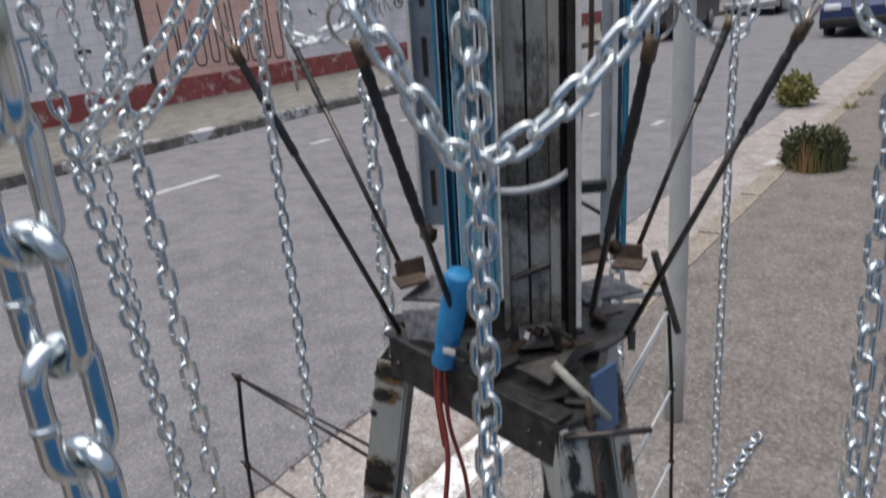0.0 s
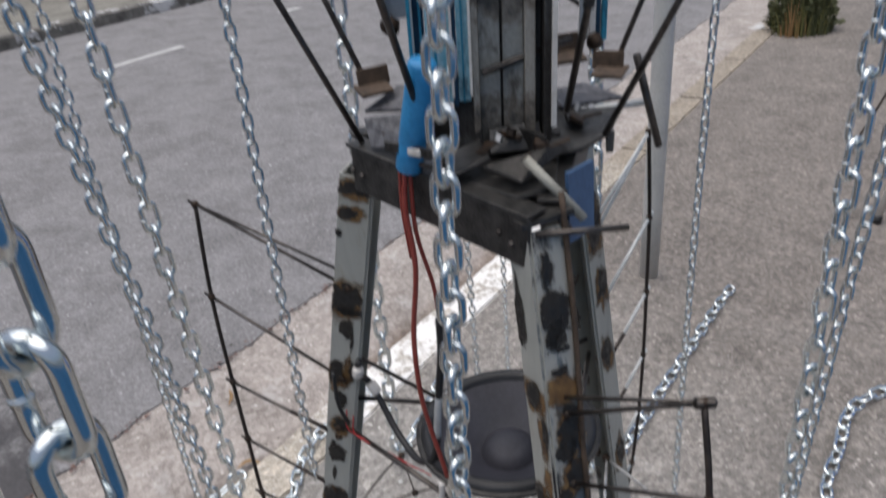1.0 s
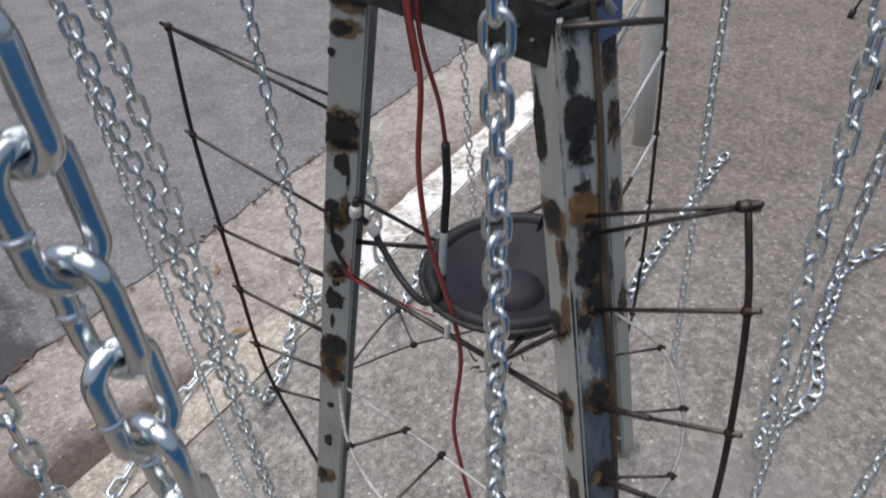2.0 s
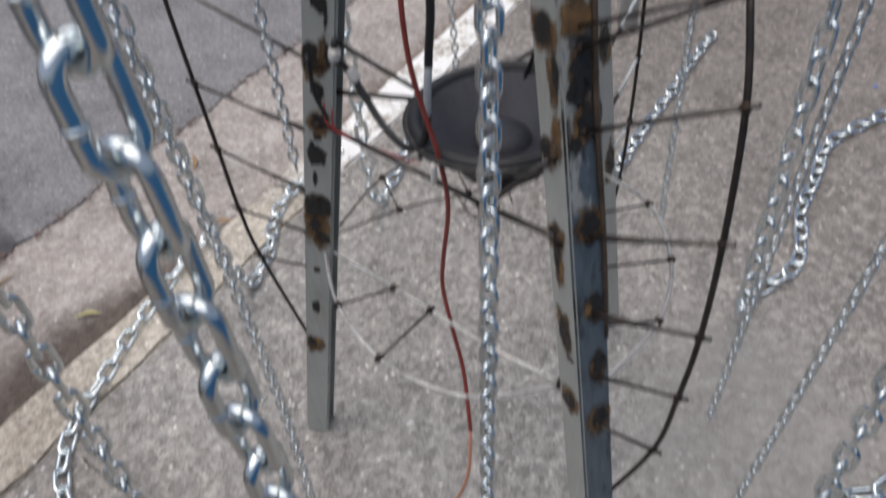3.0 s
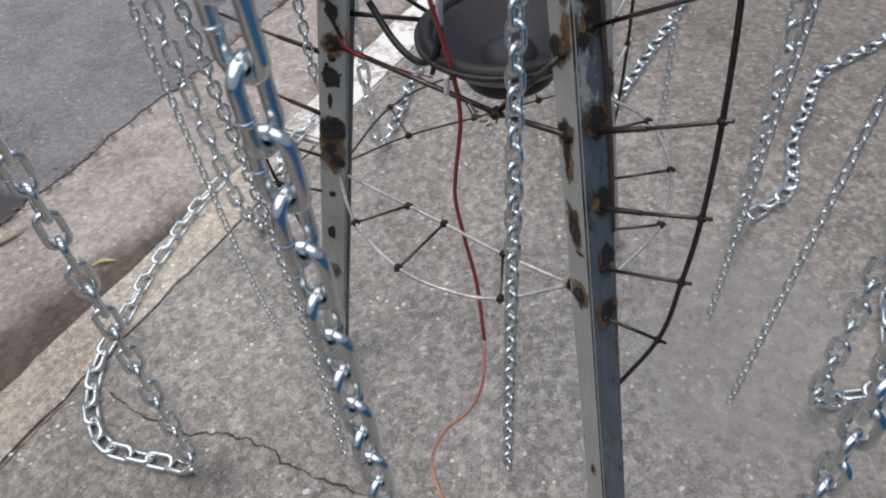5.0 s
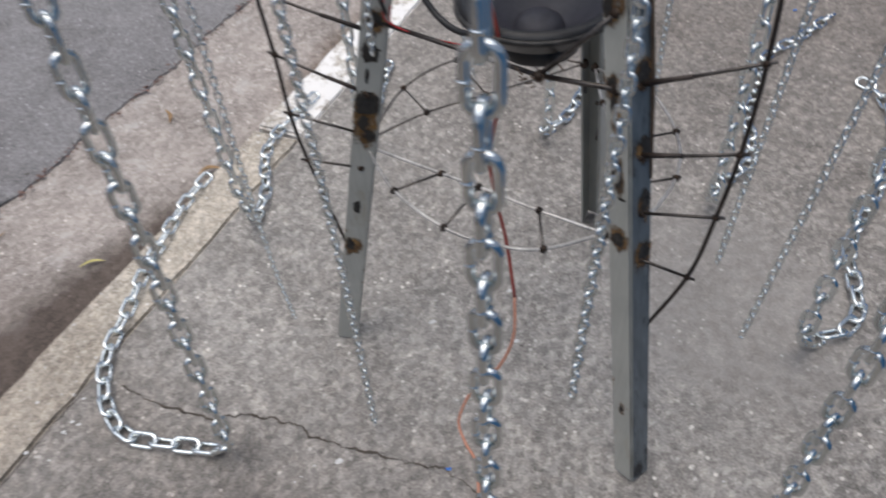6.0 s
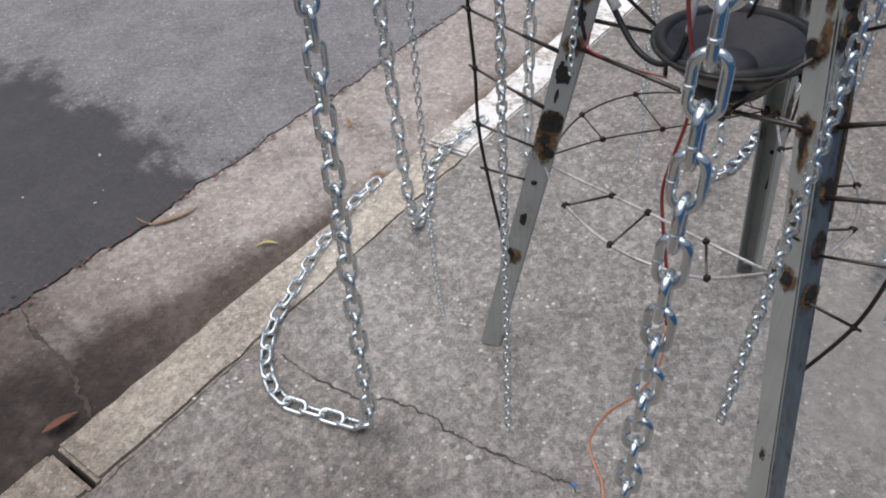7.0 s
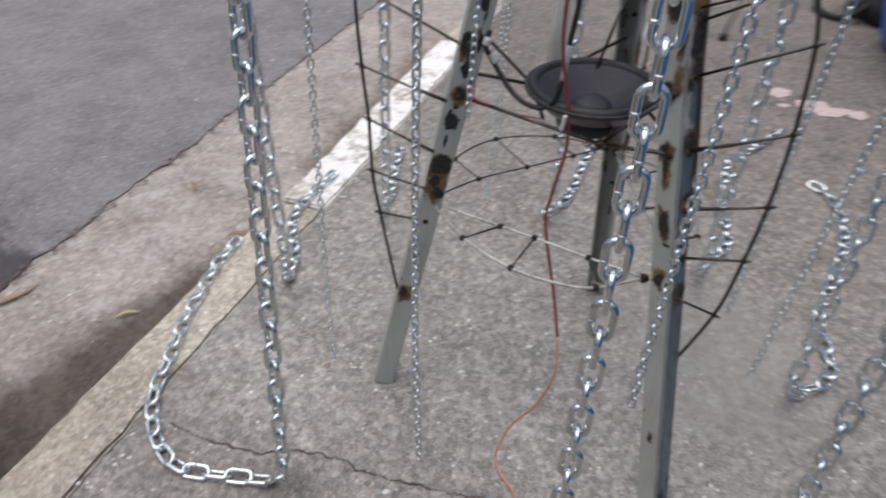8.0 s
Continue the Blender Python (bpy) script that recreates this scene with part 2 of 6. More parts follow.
M_WALLWHITE = block_wall("white_block_wall", (0.70, 0.69, 0.72), (0.88, 0.86, 0.88))
M_WALLPINK = block_wall("pink_block_wall", (0.68, 0.43, 0.37), (0.80, 0.55, 0.48))
def red_base(n, l, b):
    """Faded red paint, peeling to pink plaster and stained with mud below."""
    v = coords(n, l)
    col = ramp(n, l, noisy(n, l, v, 3.0, 6.0, 0.65), (0.3, (0.21, 0.045, 0.045)), (0.7, (0.36, 0.10, 0.095)))
    col = mix(n, l, ramp(n, l, noisy(n, l, v, 5.0, 8.0, 0.72), (0.56, (0, 0, 0)), (0.62, (1, 1, 1))), col, (0.50, 0.36, 0.33))
    col = mix(n, l, ramp(n, l, noisy(n, l, v, 1.1, 7.0, 0.7), (0.55, (0, 0, 0)), (0.70, (0.8, 0.8, 0.8))), col, (0.14, 0.10, 0.075))
    l.new(col, b.inputs["Base Color"])
    relief(n, l, b, noisy(n, l, v, 20.0, 5.0), 0.4, 0.006)


M_REDBAND = material("peeling_red_paint", red_base, 0.85)
def far_kerb(n, l, b):
    """Old kerb, dark with dirt, with rests of white paint."""
    v = coords(n, l)
    col = ramp(n, l, noisy(n, l, v, 6.0, 6.0, 0.7), (0.35, (0.07, 0.066, 0.06)), (0.65, (0.20, 0.19, 0.175)))
    col = mix(n, l, ramp(n, l, noisy(n, l, v, 2.2, 8.0, 0.75), (0.53, (0, 0, 0)), (0.58, (1, 1, 1))), col, (0.52, 0.52, 0.53))
    l.new(col, b.inputs["Base Color"])
    relief(n, l, b, noisy(n, l, v, 20.0, 5.0), 0.5, 0.01)


M_FARKERB = material("far_kerb_concrete", far_kerb, 0.9)
M_GRAF_BLACK = plain("black_spray", (0.05, 0.045, 0.05), (0.10, 0.09, 0.09), 0.8, 0.0, 5.0, 0.0)
M_GRAF_BLUE = plain("blue_spray", (0.16, 0.27, 0.42), (0.22, 0.34, 0.48), 0.8, 0.0, 5.0, 0.0)
M_GRAF_RED = plain("red_spray", (0.48, 0.26, 0.26), (0.55, 0.33, 0.33), 0.8, 0.0, 5.0, 0.0)


def zinc(n, l, b):
    """Bright electroplated zinc: nearly a mirror, with faint clouding and fine scratches."""
    v = coords(n, l)
    info = n.new("ShaderNodeObjectInfo")
    col = mix(n, l, info.outputs["Random"], (0.68, 0.72, 0.725), (0.82, 0.855, 0.85))
    l.new(mix(n, l, ramp(n, l, noisy(n, l, v, 110.0, 4.0), (0.5, (0, 0, 0)), (0.75, (0.35, 0.35, 0.35))), col, (0.48, 0.52, 0.53)), b.inputs["Base Color"])
    f = noisy(n, l, v, 240.0, 3.0)
    l.new(ramp(n, l, f, (0.3, (0.11, 0.11, 0.11)), (0.7, (0.22, 0.22, 0.22))), b.inputs["Roughness"])
    relief(n, l, b, f, 0.05, 0.001)


M_ZINC = material("bright_zinc", zinc, 0.2, 1.0)


def streaked(name, c1, c2, stain, amount=0.5, rough=0.45, metal=0.3, scorch=()):
    """Old painted steel: upright streaks, scratches, and brown-black stains of their own shape."""
    def build(n, l, b):
        v = coords(n, l)
        col = ramp(n, l, noisy(n, l, coords(n, l, (1, 1, 0.02)), 90.0, 3.0, 0.6), (0.3, c1), (0.7, c2))
        m = ramp(n, l, noisy(n, l, coords(n, l, (1, 1, 0.4)), 16.0, 7.0, 0.7), (amount, (1, 1, 1)), (amount + 0.08, (0, 0, 0)))
        col = mix(n, l, m, col, stain)
        if scorch:
            sz = n.new("ShaderNodeSeparateXYZ")
            l.new(n.new("ShaderNodeNewGeometry").outputs["Position"], sz.inputs[0])
            rag = sum_of(n, l, noisy(n, l, v, 38.0, 5.0, 0.65), noisy(n, l, v, 150.0, 3.0, 0.6), 0.75, 0.25)
        for height, half in scorch:                # black and brown scale round the welds
            off, far = n.new("ShaderNodeMath"), n.new("ShaderNodeMath")
            off.operation, far.operation = "SUBTRACT", "ABSOLUTE"
            l.new(sz.outputs[2], off.inputs[0])
            off.inputs[1].default_value = height
            l.new(off.outputs[0], far.inputs[0])
            f = sum_of(n, l, far.outputs[0], rag, 0.15 / half, 1.0)
            col = mix(n, l, ramp(n, l, f, (0.70, (0.8, 0.8, 0.8)), (0.80, (0, 0, 0))), col, (0.115, 0.082, 0.055))
            col = mix(n, l, ramp(n, l, f, (0.62, (0.95, 0.95, 0.95)), (0.69, (0, 0, 0))), col, (0.026, 0.023, 0.020))
        fine = noisy(n, l, v, 260.0, 3.0)
        col = mix(n, l, 0.25, col, ramp(n, l, fine, (0.35, tuple(x * 0.4 for x in c1)), (0.65, c2)))
        l.new(col, b.inputs["Base Color"])
        l.new(ramp(n, l, m, (0.0, (rough,) * 3), (1.0, (0.75, 0.75, 0.75))), b.inputs["Roughness"])
        relief(n, l, b, fine, 0.3, 0.001)
    return material(name, build, rough, metal)


def burnt(n, l, b):
    """Black weld scale with a ragged, fairly sharp edge."""
    v = coords(n, l)
    at = n.new("ShaderNodeAttribute")
    at.attribute_name = "edge"
    f = sum_of(n, l, at.outputs["Fac"], sum_of(n, l, noisy(n, l, v, 48.0, 4.0, 0.65), noisy(n, l, v, 170.0, 3.0, 0.6), 0.9, 0.38), -1.0, 2.7)
    l.new(ramp(n, l, f, (0.0, (0.06, 0.038, 0.022)), (0.12, (0.026, 0.023, 0.020)), (1.0, (0.020, 0.019, 0.018))), b.inputs["Base Color"])
    l.new(ramp(n, l, f, (0.0, (0, 0, 0)), (0.07, (1, 1, 1))), b.inputs["Alpha"])
    l.new(ramp(n, l, noisy(n, l, v, 90.0, 3.0), (0.4, (0.35, 0.35, 0.35)), (0.6, (0.8, 0.8, 0.8))), b.inputs["Roughness"])
    relief(n, l, b, noisy(n, l, v, 160.0, 4.0), 0.6, 0.002)


def scorched(n, l, b):
    """Paint turned rusty and brown by heat, fading outwards."""
    v = coords(n, l)
    at = n.new("ShaderNodeAttribute")
    at.attribute_name = "edge"
    f = sum_of(n, l, at.outputs["Fac"], noisy(n, l, v, 70.0, 5.0, 0.7), -1.0, 1.7)
    l.new(ramp(n, l, noisy(n, l, v, 55.0, 4.0), (0.35, (0.07, 0.043, 0.024)), (0.5, (0.16, 0.088, 0.035)), (0.68, (0.27, 0.16, 0.06))), b.inputs["Base Color"])
    l.new(ramp(n, l, f, (-0.0, (0, 0, 0)), (0.45, (0.92, 0.92, 0.92))), b.inputs["Alpha"])


def leg_paint(n, l, b):
    """Grey-green paint with faint upright brush lines, scratches and a few rusty chips."""
    v = coords(n, l)
    base = ramp(n, l, noisy(n, l, v, 9.0, 5.0), (0.3, (0.325, 0.330, 0.302)), (0.7, (0.435, 0.438, 0.400)))
    base = mix(n, l, 0.18, base, ramp(n, l, noisy(n, l, coords(n, l, (1, 1, 0.03)), 120.0, 3.0, 0.6), (0.35, (0.24, 0.247, 0.228)), (0.65, (0.46, 0.47, 0.44))))
    base = mix(n, l, ramp(n, l, noisy(n, l, coords(n, l, (1, 1, 0.3)), 22.0, 6.0, 0.7), (0.56, (0, 0, 0)), (0.68, (0.55, 0.55, 0.55))), base, (0.26, 0.225, 0.15))
    chips = sum_of(n, l, noisy(n, l, coords(n, l, (1, 1, 0.6)), 26.0, 3.0, 0.55), noisy(n, l, v, 120.0, 4.0, 0.7), 1.0, 0.22)
    halo = ramp(n, l, chips, (0.79, (0, 0, 0)), (0.82, (0.8, 0.8, 0.8)))
    core = ramp(n, l, chips, (0.82, (0, 0, 0)), (0.84, (1, 1, 1)))
    col = mix(n, l, core, mix(n, l, halo, base, (0.15, 0.09, 0.045)), (0.028, 0.024, 0.022))
    l.new(col, b.inputs["Base Color"])
    l.new(ramp(n, l, core, (0.0, (0.36, 0.36, 0.36)), (1.0, (0.8, 0.8, 0.8))), b.inputs["Roughness"])
    relief(n, l, b, noisy(n, l, v, 60.0, 3.0), 0.15, 0.001)


M_LEG = material("grey_green_paint_burnt", leg_paint, 0.45)
def sky_tinted_paint(n, l, b):
    """Leg paint with the sky's blue put into its colour; upright streaks, worn to pale primer near the collar."""
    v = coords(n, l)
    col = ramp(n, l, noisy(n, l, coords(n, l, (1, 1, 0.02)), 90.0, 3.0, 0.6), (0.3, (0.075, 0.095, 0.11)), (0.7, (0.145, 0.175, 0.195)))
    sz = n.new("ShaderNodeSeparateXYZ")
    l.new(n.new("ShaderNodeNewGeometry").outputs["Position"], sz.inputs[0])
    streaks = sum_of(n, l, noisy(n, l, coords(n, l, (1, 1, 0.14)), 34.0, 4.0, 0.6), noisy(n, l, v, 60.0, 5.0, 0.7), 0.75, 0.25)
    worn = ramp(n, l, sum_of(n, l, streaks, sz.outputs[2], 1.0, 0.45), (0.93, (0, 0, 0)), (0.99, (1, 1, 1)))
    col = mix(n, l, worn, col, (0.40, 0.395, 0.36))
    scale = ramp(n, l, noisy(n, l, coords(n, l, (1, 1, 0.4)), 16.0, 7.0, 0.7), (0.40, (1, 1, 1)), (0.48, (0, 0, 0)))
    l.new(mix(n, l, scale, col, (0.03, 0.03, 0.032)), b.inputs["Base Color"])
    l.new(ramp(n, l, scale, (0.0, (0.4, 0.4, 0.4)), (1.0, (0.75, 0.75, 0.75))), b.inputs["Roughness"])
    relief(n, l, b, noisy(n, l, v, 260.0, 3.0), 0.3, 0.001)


M_LEG_SKYTINT = material("leg_paint_sky_tinted", sky_tinted_paint, 0.4, 0.1)
M_BLACK = plain("black_oily_steel", (0.012, 0.012, 0.012), (0.075, 0.071, 0.067), 0.42, 0.3, 45.0, 0.9, 260.0)
M_ROD = plain("dark_steel_rod", (0.035, 0.030, 0.027), (0.145, 0.13, 0.12), 0.33, 0.75, 30.0, 0.3)
M_BRIGHT_ROD = plain("bright_steel_rod", (0.24, 0.23, 0.22), (0.74, 0.72, 0.69), 0.3, 0.4, 26.0, 0.2)
M_WELD = plain("weld_slag", (0.012, 0.010, 0.009), (0.06, 0.035, 0.02), 0.6, 0.4, 60.0, 0.8)
M_RUST = plain("rusty_steel", (0.045, 0.032, 0.024), (0.125, 0.085, 0.058), 0.75, 0.2, 40.0, 0.5)
M_BRASS = plain("rusty_brass_nut", (0.08, 0.055, 0.035), (0.18, 0.125, 0.075), 0.5, 0.5, 60.0, 0.3)
M_TAPE = plain("black_tape", (0.012, 0.012, 0.012), (0.03, 0.03, 0.03), 0.5, 0.0, 60.0, 0.4)
M_CONE = plain("speaker_cone_paper", (0.028, 0.027, 0.034), (0.048, 0.046, 0.057), 0.55, 0.0, 30.0, 0.3)
M_RUBBER = plain("black_rubber", (0.012, 0.012, 0.013), (0.025, 0.025, 0.027), 0.45, 0.0, 40.0, 0.2)
M_CABLE_RED = plain("red_brown_cable", (0.22, 0.035, 0.025), (0.30, 0.06, 0.045), 0.35, 0.0, 40.0, 0.0)
M_CABLE_COPPER = plain("copper_cable", (0.50, 0.21, 0.13), (0.60, 0.28, 0.19), 0.4, 0.1, 40.0, 0.0)
M_CABLE_BRIGHT_RED = plain("bright_red_cable", (0.42, 0.02, 0.025), (0.50, 0.04, 0.04), 0.35, 0.0, 40.0, 0.0)
M_BLUE_FOAM = plain("blue_sleeve", (0.02, 0.22, 0.50), (0.04, 0.30, 0.60), 0.5, 0.0, 30.0, 0.2)
M_WHITE = plain("white_plastic", (0.60, 0.57, 0.53), (0.75, 0.72, 0.68), 0.4, 0.0, 30.0, 0.1)
M_BAR = plain("dirty_white_bar", (0.30, 0.29, 0.25), (0.45, 0.44, 0.38), 0.5, 0.0, 30.0, 0.2)
M_SPECKLED = plain("speckled_scale", (0.016, 0.016, 0.02), (0.15, 0.15, 0.165), 0.5, 0.2, 75.0, 0.8, 320.0)
M_BURN = material("black_weld_scale", burnt, 0.6, 0.1)
M_SCORCH = material("heat_browned_paint", scorched, 0.6, 0.0)
M_COLUMN = streaked("weathered_grey_steel", (0.235, 0.24, 0.225), (0.36, 0.362, 0.338), (0.055, 0.044, 0.035), 0.41, 0.4, 0.1, ((1.402, 0.042), (1.188, 0.036)))
M_BLUE = streaked("scratched_blue_paint", (0.01, 0.13, 0.24), (0.06, 0.36, 0.50), (0.01, 0.02, 0.04), 0.43, 0.3, 0.2)
M_PALE = plain("pale_painted_steel", (0.42, 0.45, 0.46), (0.58, 0.60, 0.60), 0.4, 0.2, 18.0, 0.2)
M_POLE = plain("galvanised_pole", (0.42, 0.43, 0.42), (0.58, 0.58, 0.56), 0.5, 0.3, 6.0, 0.2)
M_GREEN = plain("dark_grass", (0.045, 0.058, 0.024), (0.125, 0.13, 0.06), 0.7, 0.0, 30.0, 0.0)
M_GREEN_PALE = plain("pale_weed", (0.13, 0.15, 0.04), (0.27, 0.24, 0.08), 0.7, 0.0, 30.0, 0.0)
M_STRAW = plain("dry_stalk", (0.34, 0.19, 0.08), (0.45, 0.28, 0.13), 0.8, 0.0, 30.0, 0.0)
M_LEAFBROWN = plain("dry_leaf", (0.20, 0.12, 0.055), (0.34, 0.22, 0.11), 0.7, 0.0, 40.0, 0.2)
M_LEAFRUST = plain("red_brown_leaf", (0.10, 0.035, 0.02), (0.17, 0.065, 0.035), 0.7, 0.0, 40.0, 0.2)
M_SOIL = plain("red_soil", (0.10, 0.055, 0.045), (0.20, 0.12, 0.10), 0.95, 0.0, 40.0, 0.3)
M_LEAFYELLOW = plain("yellow_leaf", (0.40, 0.36, 0.12), (0.52, 0.47, 0.18), 0.7, 0.0, 40.0, 0.2)
M_CAR_GREY = plain("dark_grey_car_paint", (0.035, 0.037, 0.042), (0.05, 0.052, 0.058), 0.25, 0.3, 3.0, 0.0)
M_CAR_BLUE = plain("dark_blue_car_paint", (0.015, 0.025, 0.08), (0.025, 0.04, 0.11), 0.25, 0.3, 3.0, 0.0)
M_CAR_SILVER = plain("silver_car_paint", (0.38, 0.38, 0.39), (0.46, 0.46, 0.47), 0.3, 0.4, 3.0, 0.0)
M_GLASS_DARK = material("dark_car_glass", None, 0.08)
M_GLASS_DARK.node_tree.nodes["Principled BSDF"].inputs["Base Color"].default_value = (0.02, 0.022, 0.025, 1)
M_LAMP = plain("headlight_glass", (0.55, 0.56, 0.58), (0.7, 0.71, 0.72), 0.15, 0.1, 6.0, 0.0)
M_BAGBLUE = plain("bright_blue_fabric", (0.02, 0.12, 0.45), (0.04, 0.18, 0.55), 0.6, 0.0, 12.0, 0.2)
M_BAGBLACK = plain("black_fabric", (0.012, 0.012, 0.013), (0.03, 0.03, 0.032), 0.8, 0.0, 20.0, 0.4)
M_PINKCHALK = plain("pink_chalk", (0.46, 0.37, 0.35), (0.55, 0.46, 0.44), 0.95, 0.0, 30.0, 0.0)
M_SPECK = plain("white_litter", (0.46, 0.46, 0.46), (0.66, 0.66, 0.66), 0.7, 0.0, 30.0, 0.0)
M_ZINC_DULL = plain("dull_zinc", (0.28, 0.28, 0.28), (0.45, 0.45, 0.45), 0.45, 0.7, 60.0, 0.2)
M_WEBROD = plain("black_scaled_rod", (0.018, 0.015, 0.014), (0.06, 0.045, 0.038), 0.5, 0.4, 40.0, 0.5)
M_BLUEPANEL = plain("mid_blue_paint", (0.055, 0.115, 0.23), (0.075, 0.15, 0.28), 0.4, 0.1, 14.0, 0.1)
M_COLUMN_DARK = streaked("dark_weathered_steel", (0.03, 0.03, 0.03), (0.10, 0.10, 0.095), (0.018, 0.014, 0.012), 0.5)
M_COLUMN_PALE = streaked("pale_weathered_steel", (0.29, 0.27, 0.235), (0.42, 0.395, 0.35), (0.07, 0.052, 0.036), 0.42, 0.4, 0.1, ((1.402, 0.036), (1.188, 0.036)))
M_BLUE_DARK = streaked("dark_blue_paint", (0.008, 0.02, 0.045), (0.03, 0.09, 0.16), (0.006, 0.008, 0.014), 0.42, 0.3, 0.2)
M_BLUE_LIGHT = streaked("pale_blue_paint", (0.06, 0.30, 0.42), (0.46, 0.70, 0.78), (0.008, 0.05, 0.09), 0.45, 0.3, 0.0)
M_SLOT = plain("pale_blue_grey_paint", (0.26, 0.30, 0.36), (0.40, 0.44, 0.50), 0.4, 0.2, 14.0, 0.2)
M_BRASS_RING = plain("nickel_ring", (0.5, 0.46, 0.40), (0.65, 0.6, 0.54), 0.25, 1.0, 60.0, 0.0)


# ---- builders ----
def mesh_of(name, bm, mat, smooth=True):
    me = bpy.data.meshes.new(name)
    bm.to_mesh(me)
    bm.free()
    for p in me.polygons:
        p.use_smooth = smooth
    me.materials.append(mat)
    return me


def part(name, bm, mat, parent, label="", smooth=True):
    ob = new(name, mesh_of(name, bm, mat, smooth))
    ob.parent = parent
    if parent is not None:
        ob.matrix_parent_inverse = (parent.matrix_basis if parent.parent is None else parent.parent.matrix_basis @ parent.matrix_parent_inverse @ parent.matrix_basis).inverted()
    return tagged(ob, label)


def thing(name, label, category, at=(0, 0, 0), group=""):
    ob = new(name)
    ob.empty_display_size = 0.05
    ob.matrix_basis = Matrix.Translation(at)
    return tagged(ob, label, category, group)


def structure(name, bm, mat, label, smooth=False):
    return tagged(new(name, mesh_of(name, bm, mat, smooth)), label, kind="structure")


def box(bm, m, sx, sy, sz, bevel=0.0):
    """A box of that size about the pose m."""
    made = bmesh.ops.create_cube(bm, size=1.0, matrix=m @ Matrix.Diagonal((sx, sy, sz, 1)))
    if bevel:
        edges = list({e for v in made["verts"] for e in v.link_edges})
        bmesh.ops.bevel(bm, geom=edges, offset=bevel, segments=2, affect="EDGES", profile=0.5)


def rings_along(pts):
    """Points with a tangent and two normals carried along them."""
    pts = [Vector(p) for p in pts]
    out, n = [], None
    for i, p in enumerate(pts):
        t = (pts[min(i + 1, len(pts) - 1)] - pts[max(i - 1, 0)]).normalized()
        if n is None:
            n = t.orthogonal().normalized()
        n = (n - t * n.dot(t)).normalized()
        out.append((p, t, n, t.cross(n)))
    return out


def tube(bm, pts, r, sides=8, caps=True, closed=False):
    """A round bar along points; r is one radius, or one for each point."""
    rows = []
    fr = rings_along(pts)
    for i, (p, t, n, b) in enumerate(fr):
        rad = r[i] if isinstance(r, (list, tuple)) else r
        rows.append([bm.verts.new(p + rad * (math.cos(a) * n + math.sin(a) * b)) for a in (2 * math.pi * k / sides for k in range(sides))])
    pairs = list(zip(rows, rows[1:]))
    for a, b in pairs:
        for k in range(sides):
            bm.faces.new((a[k], a[(k + 1) % sides], b[(k + 1) % sides], b[k]))
    if caps:
        bm.faces.new(list(reversed(rows[0])))
        bm.faces.new(rows[-1])


def smooth_line(pts, steps=6):
    """A Catmull-Rom curve through points."""
    p = [Vector(q) for q in pts]
    p = [2 * p[0] - p[1]] + p + [2 * p[-1] - p[-2]]
    out = []
    for i in range(1, len(p) - 2):
        for k in range(steps):
            t = k / steps
            a, b, c, d = p[i - 1], p[i], p[i + 1], p[i + 2]
            out.append(0.5 * (2 * b + (c - a) * t + (2 * a - 5 * b + 4 * c - d) * t * t + (3 * b - a - 3 * c + d) * t ** 3))
    out.append(p[-2])
    return out


def rod(name, a, b, r, mat, parent, label=""):
    bm = bmesh.new()
    tube(bm, [a, b], r, 8)
    return part(name, bm, mat, parent, label)


def bent(name, pts, r, mat, parent, label="", steps=6, sides=8):
    bm = bmesh.new()
    tube(bm, smooth_line(pts, steps), r, sides)
    return part(name, bm, mat, parent, label)


def blob(name, at, r, mat, parent, label="", flat=1.0, rough=0.25):
    """A lump of weld."""
    bm = bmesh.new()
    bmesh.ops.create_icosphere(bm, subdivisions=2, radius=r)
    for v in bm.verts:
        v.co *= 1 + rough * noise.noise(v.co / r * 1.6 + Vector(at) * 30)
        v.co.z *= flat
        v.co += Vector(at)
    return part(name, bm, mat, parent, label)

# ---- ground: pavement, kerb, gutter and road, along the street ----
U = Vector((0.555, 0.832, 0)).normalized()
N = Vector((-U.y, U.x, 0))          # from the pavement towards the road
KERB_IN, KERB_OUT, GUTTER_OUT, FAR_KERB, FAR_WALL = 1.175, 1.345, 1.86, 7.75, 11.3
RISE = 0.06                         # the road's fall towards this side


def street(a, s, z=0.0):
    """A place a metres across from the pavement's origin and s metres along the street."""
    return N * a + U * s + Vector((0, 0, z))


def road_z(a):
    return -0.012 + RISE * (a - 1.815)


def strip(bm, profile, s0, s1, step, ragged=0.0):
    """A sheet swept along the street; profile: rows of (across, z)."""
    n = max(1, round((s1 - s0) / step))
    rows = []
    for i in range(n + 1):
        s = s0 + (s1 - s0) * i / n
        w = ragged * (noise.noise(Vector((s * 3.1, 0, 0))) + 0.8 * noise.noise(Vector((s * 13, 5, 0))) + 0.55 * noise.noise(Vector((s * 41, 9, 0))))
        rows.append([bm.verts.new(street(a + (w if k < 2 else 0), s, z)) for k, (a, z) in enumerate(profile)])
    for p, q in zip(rows, rows[1:]):
        for k in range(len(profile) - 1):
            bm.faces.new((p[k], q[k], q[k + 1], p[k + 1]))
    bmesh.ops.recalc_face_normals(bm, faces=bm.faces)
    if bm.faces[:][0].normal.z < 0:
        bmesh.ops.reverse_faces(bm, faces=bm.faces)


